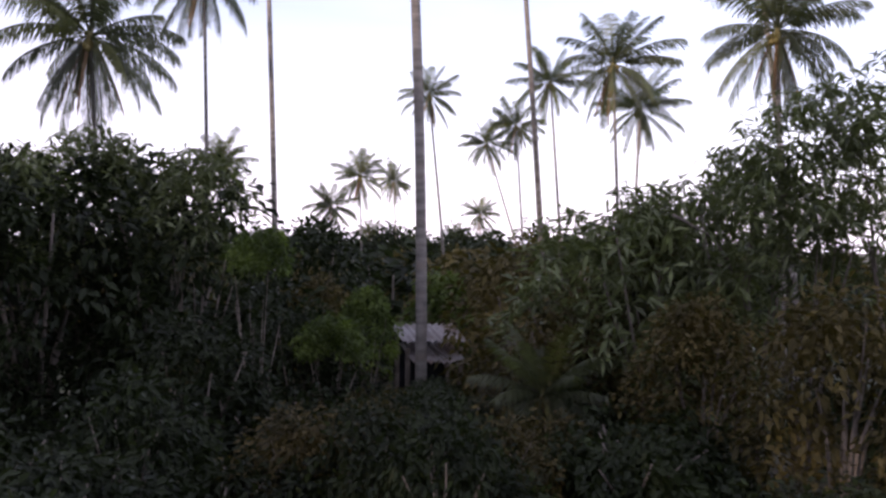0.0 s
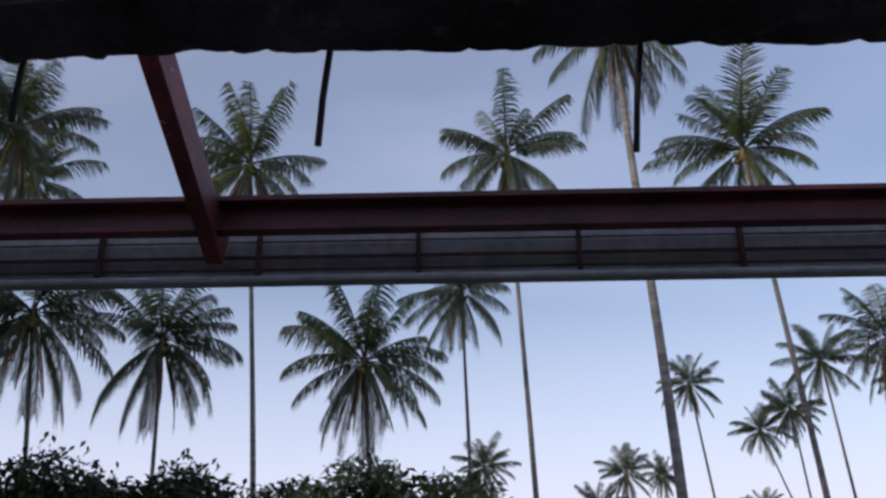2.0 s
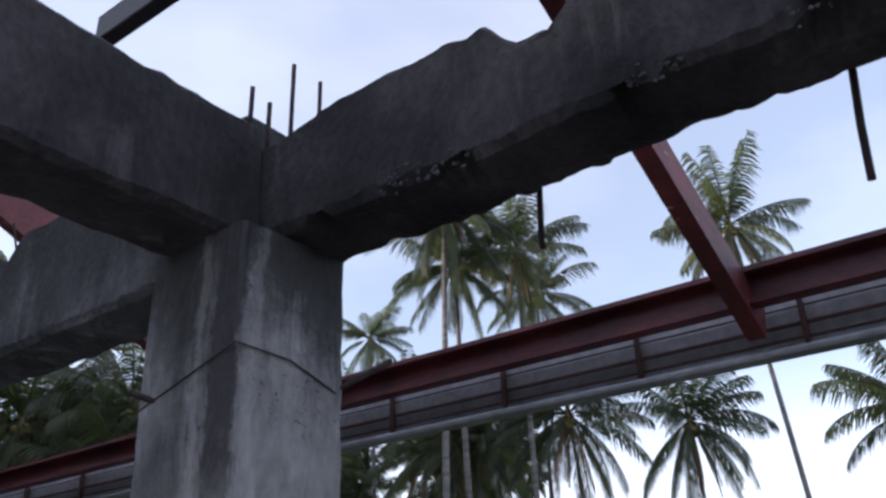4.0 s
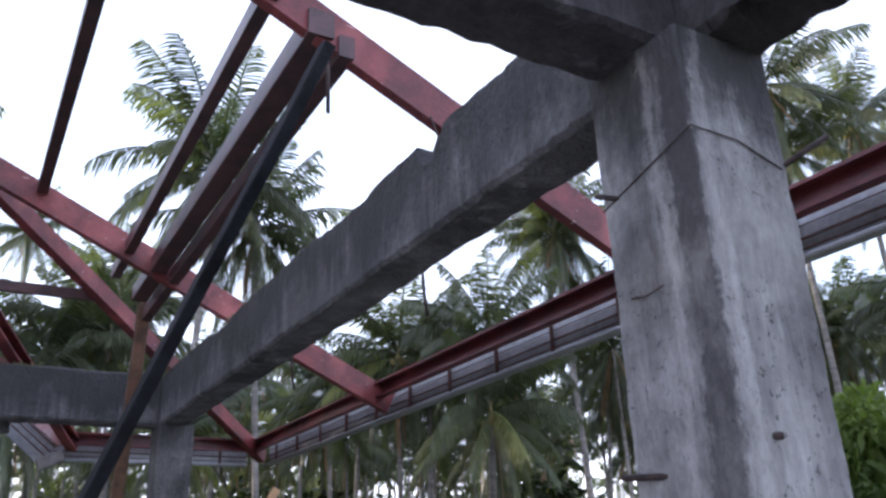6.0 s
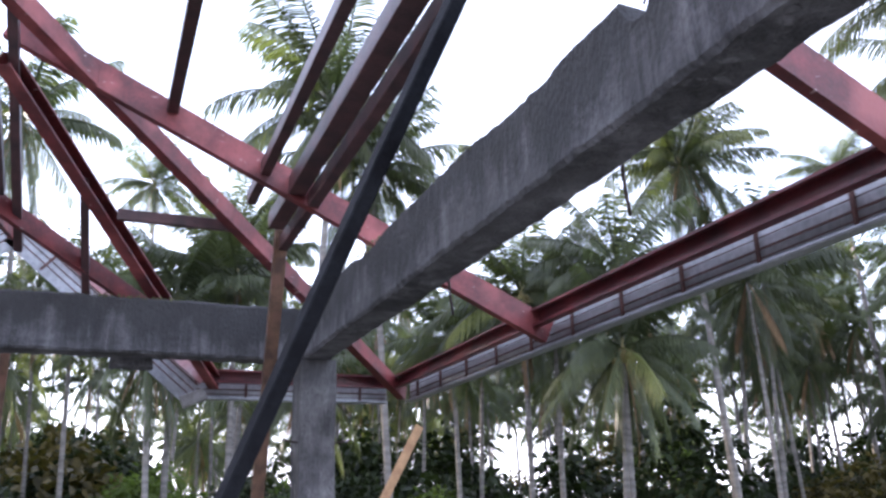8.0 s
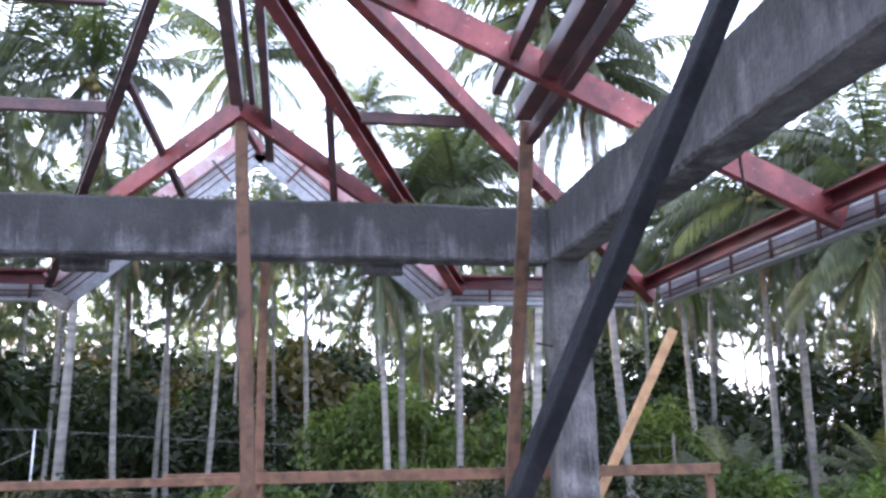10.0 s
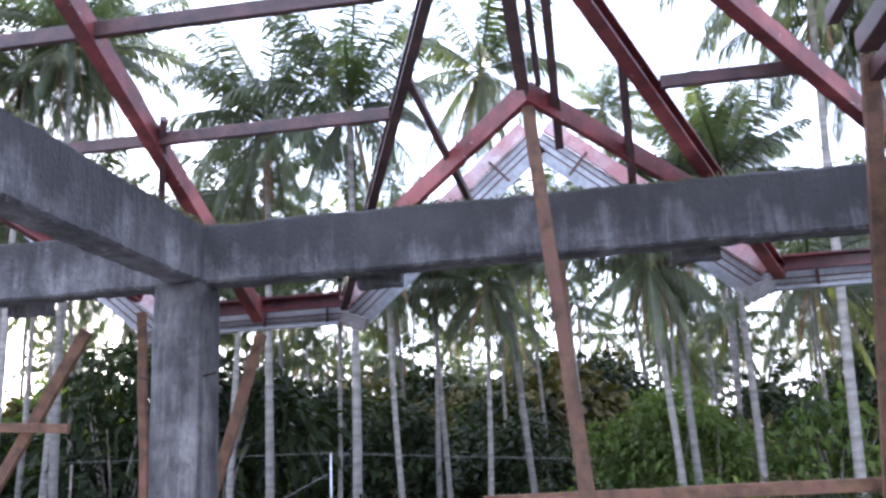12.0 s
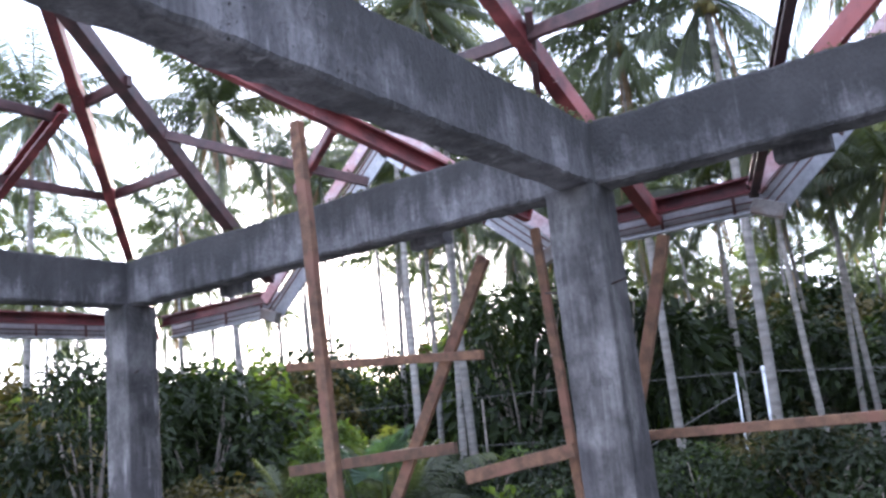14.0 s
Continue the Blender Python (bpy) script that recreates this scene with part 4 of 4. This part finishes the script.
FOLIAGE = {
    ("dark", True): foliage_set(LEAF_DARK, 1, leaves=2200, leaf=0.112, long=2.2, clumps=60),
    ("warm", True): foliage_set(LEAF_WARM, 11, leaves=2200, leaf=0.112, long=2.1, clumps=60),
    ("bright", True): foliage_set(LEAF_BRIGHT, 21, leaves=2300, leaf=0.142, long=2.0, clumps=60),
    ("long", True): foliage_set(LEAF_LONG, 31, leaves=1300, leaf=0.205, long=4.4, clumps=34, rosette=True),
    ("dark", False): foliage_set(LEAF_DARK, 41, leaves=1250, leaf=0.162, long=2.2),
    ("warm", False): foliage_set(LEAF_WARM, 51, leaves=1250, leaf=0.15, long=2.2),
    ("bright", False): foliage_set(LEAF_BRIGHT, 61, leaves=1250, leaf=0.162, long=2.0),
}
STEMS = [stems_mesh(s) for s in (1, 2)]
LABELS = {"dark": "dense dark green bush", "bright": "bright yellow-green leafy tree", "warm": "olive and brown leafy bush", "long": "tree with long drooping dark leaves"}
bush_rng = random.Random(9)


def bush(x, y, radius, top, tone="dark", foot=None):
    """A bush whose crown reaches the height top; foot: where its leaves begin."""
    gz = ground_z(x, y)
    b = thing("bush", LABELS[tone], "bush", tone + " bushes", at=(x, y, gz - 0.05))
    turn = Matrix.Rotation(bush_rng.uniform(0, 6.28), 4, "Z")
    low = 0.0 if foot is None else foot - gz
    h = max(0.6, top - gz)
    s = new("branchwork", bush_rng.choice(STEMS))
    s.parent, s.matrix_basis = b, turn @ Matrix.Diagonal((radius, radius, h, 1))
    want = (h - low) / radius
    k = min(range(4), key=lambda n: abs(math.log(ASPECTS[n] / want)))
    near = math.hypot(x, y) < 19 or tone == "long"
    f = new("foliage", FOLIAGE[tone, near][k])
    f.parent, f.matrix_basis = b, Matrix.Translation((0, 0, low)) @ turn @ Matrix.Diagonal((radius, radius, (h - low) / ASPECTS[k], 1))
    return b


bush(13.3, 1.7, 1.8, 3.0, "dark")
bush(14.4, -0.0, 1.9, 3.2, "dark")
bush(12.1, 2.4, 1.2, 2.8, "dark")
bush(15.3, 1.2, 1.6, 3.4, "dark")
bush(17.3, -2.3, 1.6, 2.3, "dark")
bush(22.8, -5.2, 3.0, 1.9, "dark")
bush(20.2, -6.9, 2.3, 1.8, "warm")
bush(14.3, -5.7, 1.6, 2.0, "warm")
bush(12.4, -1.6, 0.9, 1.1, "dark")
bush(11.4, -1.0, 0.42, 2.0, "bright", 1.45)
bush(11.6, -1.9, 0.45, 0.95, "bright", 0.4)
bush(13.6, -2.75, 0.45, 1.2, "bright", 0.1)
bush(8.3, 4.8, 0.9, 3.3, "bright")
bush(-9.2, 12.2, 0.6, 1.75, "bright", 0.6)
bush(-8.4, 13.4, 0.8, 1.3, "dark")
bush(-10.3, 13.6, 0.9, 1.5, "dark")
bush(-7.0, 15.0, 1.1, 1.2, "dark")
bush(-13.8, 11.2, 1.6, 3.5, "dark")
bush(-14.3, 14.0, 1.8, 3.3, "dark")
bush(-10.3, 25.6, 3.4, 5.1, "dark")
bush(-12.3, 23.5, 2.2, 5.3, "dark")
bush(1.7, 20.9, 1.15, 2.9, "bright", 0.2)
bush(2.7, 20.7, 0.85, 2.45, "bright")
bush(0.75, 21.2, 0.9, 2.4, "bright", 0.3)
bush(3.7, 21.0, 1.0, 2.0, "bright")
bush(9.3, 22.0, 1.2, 2.6, "bright")
bush(5.3, 21.3, 1.5, 2.8, "bright", 0.2)
bush(7.0, 22.0, 1.5, 2.9, "dark")
bush(2.4, 21.9, 1.3, 3.2, "bright", 0.6)

# undergrowth under the grove and beyond the bushes
WOODS = {"dark": [], "warm": [], "bright": []}
FAR_SHAPES = {tone: [foliage_mesh("far_foliage", 70 + k, mat, a, leaves=800, leaf=0.185, long=2.0) for k, a in enumerate(ASPECTS)] for tone, mat in (("dark", LEAF_DARK), ("warm", LEAF_WARM), ("bright", LEAF_BRIGHT))}


def far_bush(x, y, radius, top, tone):
    gz = ground_z(x, y) - 0.05
    h = max(0.6, top - gz)
    k = min(range(4), key=lambda n: abs(math.log(ASPECTS[n] * radius / h)))
    WOODS[tone].append((FAR_SHAPES[tone][k], Matrix.Translation((x, y, gz)) @ Matrix.Rotation(bush_rng.uniform(0, 6.28), 4, "Z") @ Matrix.Diagonal((radius, radius, h / ASPECTS[k], 1))))


def plant_woods():
    """All the far undergrowth of one colour as one mesh of four-sided leaves."""
    for tone, mat in (("dark", LEAF_DARK), ("warm", LEAF_WARM), ("bright", LEAF_BRIGHT)):
        points = []
        for shape, m in WOODS[tone]:
            co = np.empty(len(shape.vertices) * 3, dtype=np.float32)
            shape.vertices.foreach_get("co", co)
            m = np.array(m)
            points.append(co.reshape(-1, 3) @ m[:3, :3].T + m[:3, 3])
        points = np.concatenate(points).astype(np.float32)
        n = len(points)
        me = bpy.data.meshes.new("undergrowth")
        me.vertices.add(n)
        me.vertices.foreach_set("co", points.ravel())
        me.loops.add(n)
        me.loops.foreach_set("vertex_index", np.arange(n, dtype=np.int32))
        me.polygons.add(n // 4)
        me.polygons.foreach_set("loop_start", np.arange(0, n, 4, dtype=np.int32))
        me.update(calc_edges=True)
        me.materials.append(mat)
        tagged(new("undergrowth", me), "far " + {"dark": "dark green", "warm": "olive brown", "bright": "yellow-green"}[tone] + " undergrowth beneath the palms", "undergrowth", kind="stuff")


under_rng = random.Random(31)
for n in range(170):
    a = under_rng.uniform(-80, 72)
    d = under_rng.uniform(27, 55)
    x, y = d * math.sin(radians(a)), 1 + d * math.cos(radians(a))
    tall = (under_rng.uniform(1.1, 3.5) + d * 0.02) * (0.95 if -45 < a < -34 else 1.3 if a > 14 else 1.0)
    wide, tone = under_rng.uniform(1.6, 3.0), under_rng.choice(("dark", "dark", "dark", "dark", "warm", "bright"))
    if -3.0 < x < 8.0 and y < 30.5:
        continue
    far_bush(x, y, wide, tall, tone)
for n in range(60):
    a = radians(under_rng.uniform(76, 142))
    d = under_rng.uniform(22, 70)
    far_bush(d * math.sin(a), d * math.cos(a), under_rng.uniform(1.8, 3.2), 0.9 + d * 0.012 + under_rng.uniform(-0.5, 0.3), under_rng.choice(("dark", "warm")))
for n in range(46):
    a = radians(under_rng.uniform(78, 138))
    d = under_rng.uniform(6.0, 13.0)
    x, y = 1.5 + d * math.sin(a), d * math.cos(a)
    if abs((x - 1.3) * -4.3 - (y + 0.3) * 15.2) / 15.8 < 1.3:
        far = math.hypot(x - 1.3, y + 0.3)
        bush(x, y, 0.6, 1.72 - 0.128 * far - under_rng.uniform(0.25, 0.5), under_rng.choice(("dark", "warm")))
        continue
    bush(x, y, under_rng.uniform(0.6, 1.1), under_rng.uniform(-0.3, 0.6), under_rng.choice(("dark", "dark", "warm", "dark")))
for x, y in ((7.6, -2.1), (8.6, -2.3), (9.4, -2.7), (10.4, -2.7), (11.4, -3.2), (12.4, -3.4), (13.3, -3.6), (14.3, -4.0), (7.2, -1.5), (8.2, -1.6), (6.6, -1.9)):
    bush(x, y, 0.65, 1.72 - 0.128 * math.hypot(x - 1.3, y + 0.3) - 0.3, "dark")
for x, y, top in ((6.9, 0.5, 0.5), (7.6, 1.2, 0.7), (6.3, -0.3, 0.1), (7.3, -0.4, 0.3), (8.2, 0.2, 0.8), (6.0, 0.9, 0.6), (5.6, 0.1, 0.0)):
    bush(x, y, 0.8, top, "dark")
# dark trees that close the grove behind
for n in range(44):
    a = under_rng.uniform(-34, 3)
    d = under_rng.uniform(36, 58)
    if a < -30:
        d += 8
    far_bush(d * math.sin(radians(a)), 2 + d * math.cos(radians(a)), under_rng.uniform(2.0, 3.6), 1.5 + d * under_rng.uniform(0.07, 0.115), under_rng.choice(("dark", "dark", "dark", "warm")))
for n in range(34):
    a, d = (under_rng.uniform(-47, -33), under_rng.uniform(27, 42)) if n % 2 else (under_rng.uniform(-68, -47), under_rng.uniform(19, 32))
    far_bush(d * math.sin(radians(a)), 2 + d * math.cos(radians(a)), under_rng.uniform(1.4, 2.6), 1.6 + d * under_rng.uniform(0.06, 0.1), under_rng.choice(("dark", "dark", "bright", "warm")))
# the far line of trees
for n in range(60):
    a = radians(under_rng.uniform(86, 132))
    d = under_rng.uniform(65, 110)
    far_bush(d * math.sin(a), d * math.cos(a), under_rng.uniform(2.5, 5.0), under_rng.uniform(1.9, 4.2), "dark")
plant_woods()
# a row of bushes whose tops show under the eave
bush(13.4, 3.7, 1.3, 3.3, "dark")
bush(13.0, 4.6, 1.1, 3.1, "dark")
bush(13.5, 5.8, 1.4, 3.6, "dark")
bush(15.2, 4.2, 1.3, 3.5, "dark")
bush(12.7, 7.2, 1.4, 3.6, "dark")
bush(13.0, 2.0, 0.9, 3.0, "long", 1.4)
bush(14.4, 1.1, 0.9, 3.45, "long", 1.8)
bush(13.6, -0.3, 0.9, 3.15, "long", 1.4)
bush(10.7, -5.7, 0.8, 2.55, "warm")
bush(10.0, -6.0, 0.8, 2.8, "long")
bush(18.1, -6.7, 1.2, 1.6, "warm")
bush(18.6, -5.3, 1.0, 1.3, "bright")
bush(14.2, -2.1, 0.7, 1.4, "warm")
bush(10.4, -4.5, 0.9, 1.3, "warm")
bush(8.4, -5.0, 0.7, 1.4, "warm")
bush(10.3, -0.3, 0.9, 1.1, "dark")
# a tree with long leaves beside the bushes, and young palms among them
bush(9.9, -5.4, 1.0, 2.65, "long")
bush(11.2, -5.1, 1.1, 2.35, "long")
bush(9.0, -6.0, 0.8, 3.0, "long", 0.9)
bush(8.4, -6.2, 0.75, 3.55, "long", 1.5)
bush(7.9, -6.9, 0.9, 3.9, "long", 1.3)
limbs = thing("leaning_tree", "leaning pale bare limbs of a long-leaved tree", "tree", at=(9.3, -6.3, -0.6))
part("trunk", tube([(0.1, 0.1, -0.3), (-0.05, 0.15, 0.9), (-0.2, 0.3, 2.0), (-0.4, 0.3, 3.3)], 0.06, 0.025, 8), STEM, limbs, smooth=True)
part("limb", tube([(-0.18, 0.3, 1.95), (-0.12, 0.69, 2.5), (-0.0, 1.1, 2.73)], 0.03, 0.012, 7), STEM, limbs, smooth=True)
part("limb", tube([(-0.15, 0.3, 1.8), (-0.3, 0.33, 2.1), (-0.4, 0.8, 2.2)], 0.025, 0.01, 7), STEM, limbs, smooth=True)
part("limb", tube([(-0.35, 0.3, 2.6), (-0.6, -0.1, 3.2), (-0.9, -0.3, 3.9)], 0.025, 0.008, 7), STEM, limbs, smooth=True)
bush(7.0, -5.4, 0.9, 1.6, "warm")
bush(6.6, -6.6, 1.0, 2.0, "dark")
for x, y, z, size in ((9.6, -3.85, 0.15, 0.9), (-7.9, 12.1, 0.4, 1.4), (-10.4, 12.4, 0.3, 1.1), (8.5, 17.0, 0.4, 1.5), (12.5, 18.0, 0.5, 1.6)):
    palm(x, y, x, y, z, size, 0)


def fan_palm(x, y, z, size):
    """A low palm with round pleated leaves on thin stalks; z: the height of its leaves."""
    rng = random.Random(int(x * 10))
    gz = ground_z(x, y)
    tree = thing("fan_palm", "low fan palm with round pleated bluish-green leaves", "fan palm", at=(x, y, gz))
    for k in range(9):
        a = k * 2.4
        tip = Vector((math.cos(a), math.sin(a), 0)) * size * rng.uniform(0.3, 0.9) + Vector((0, 0, z - gz + rng.uniform(-0.5, 0.3) * size))
        stalk = part("stalk", tube([(0, 0, -0.1), tip * 0.5 + Vector((0, 0, 0.12 * size)), tip], 0.014, 0.008, 5), LEAF_BRIGHT, tree)
        out = (Vector((math.cos(a), math.sin(a), rng.uniform(0.7, 2.2)))).normalized()
        side = out.cross(Vector((0, 0, 1))).normalized()
        up = side.cross(out)
        bm = bmesh.new()
        for j in range(25):
            b = radians(-115 + 230 * j / 24)
            way = (out * math.cos(b) + side * math.sin(b)).normalized()
            wide = side * math.cos(b) - out * math.sin(b)
            ln = size * rng.uniform(0.5, 0.62)
            lift = up * (0.012 if j % 2 else -0.012)
            root, end = bm.verts.new(tip), bm.verts.new(tip + way * ln - Vector((0, 0, ln * 0.1)))
            p0, p1 = (bm.verts.new(tip + way * ln * 0.62 + wide * ln * 0.05 * q + lift * q) for q in (-1, 1))
            bm.faces.new((root, p0, end, p1))
        part("leaf", bm, LEAF_FAN, stalk)
    return tree


fan_palm(-7.5, 11.0, 1.15, 0.62)
for n in range(95):
    a = radians(under_rng.uniform(-62, 62))
    d = under_rng.uniform(12.5, 20.0)
    x, y = d * math.sin(a), d * math.cos(a)
    bush(x, y, under_rng.uniform(0.7, 1.3), under_rng.uniform(0.3, 1.2), under_rng.choice(("dark", "dark", "dark", "bright", "warm")))


# ---- moss and broken edges on the concrete ----
def speckle(name, a, b, count, size, spread, mat, label, seed, shape=1):
    """Small tufts or stones strewn along the line from a to b, as one mesh."""
    rng = random.Random(seed)
    verts, faces = [], []
    a, b = Vector(a), Vector(b)
    for k in range(count):
        t = rng.random()
        if noise.noise(Vector((t * 9 + seed, 0, 0))) < (-0.15 if mat is MOSS else 0.06):
            continue
        c = a.lerp(b, t) + Vector([rng.gauss(0, v) for v in spread])
        r = size * rng.uniform(0.4, 1.3)
        n = len(verts)
        for q in ((1, 0, -0.3), (-0.5, 0.87, -0.3), (-0.5, -0.87, -0.3), (0.2, 0.1, 0.9 * shape), (-0.2, -0.1, -0.9)):
            verts.append(c + Vector([v * r * rng.uniform(0.7, 1.3) for v in q]))
        faces += [(n, n + 1, n + 3), (n + 1, n + 2, n + 3), (n + 2, n, n + 3), (n + 1, n, n + 4), (n + 2, n + 1, n + 4), (n, n + 2, n + 4)]
    me = bpy.data.meshes.new(name)
    me.from_pydata(verts, [], faces)
    me.materials.append(mat)
    return tagged(new(name, me), label, "moss" if mat is MOSS else "gravel", kind="stuff")


MOSS = material("dry_moss", (0.13, 0.13, 0.05), (0.05, 0.055, 0.025), 20.0, 0.95, 0.0)
STONE = material("exposed_gravel_stone", (0.085, 0.08, 0.08), (0.035, 0.034, 0.034), 12.0, 0.9, 0.2)
speckle("moss", (WX, DY + 0.03, ZT), (X4, DY + 0.03, ZT), 1500, 0.011, (0, 0.03, 0.008), MOSS, "low dry olive moss along the top of the beam", 1)
speckle("moss", (X3 - 0.03, DY, ZT), (X3 - 0.03, 1.5, ZT), 900, 0.014, (0.03, 0, 0.008), MOSS, "low dry olive moss along the top of the beam", 2)
speckle("moss", (WX + 0.03, 4.1, ZT - 0.02), (WX + 0.03, 7.8, ZT - 0.015), 450, 0.012, (0.03, 0, 0.008), MOSS, "low dry olive moss along the top of the beam", 3)
speckle("exposed_gravel", (WX + 0.004, -1.6, ZB + 0.02), (WX + 0.004, 1.2, ZB + 0.015), 420, 0.008, (0.003, 0, 0.016), STONE, "rough gravel showing along the beam's broken lower edge", 4)
speckle("exposed_gravel", (X3 + 0.002, 3.4, ZB + 0.09), (X3 + 0.002, 5.3, ZB + 0.05), 160, 0.009, (0.003, 0, 0.04), STONE, "rough gravel patch in the beam's face", 6)
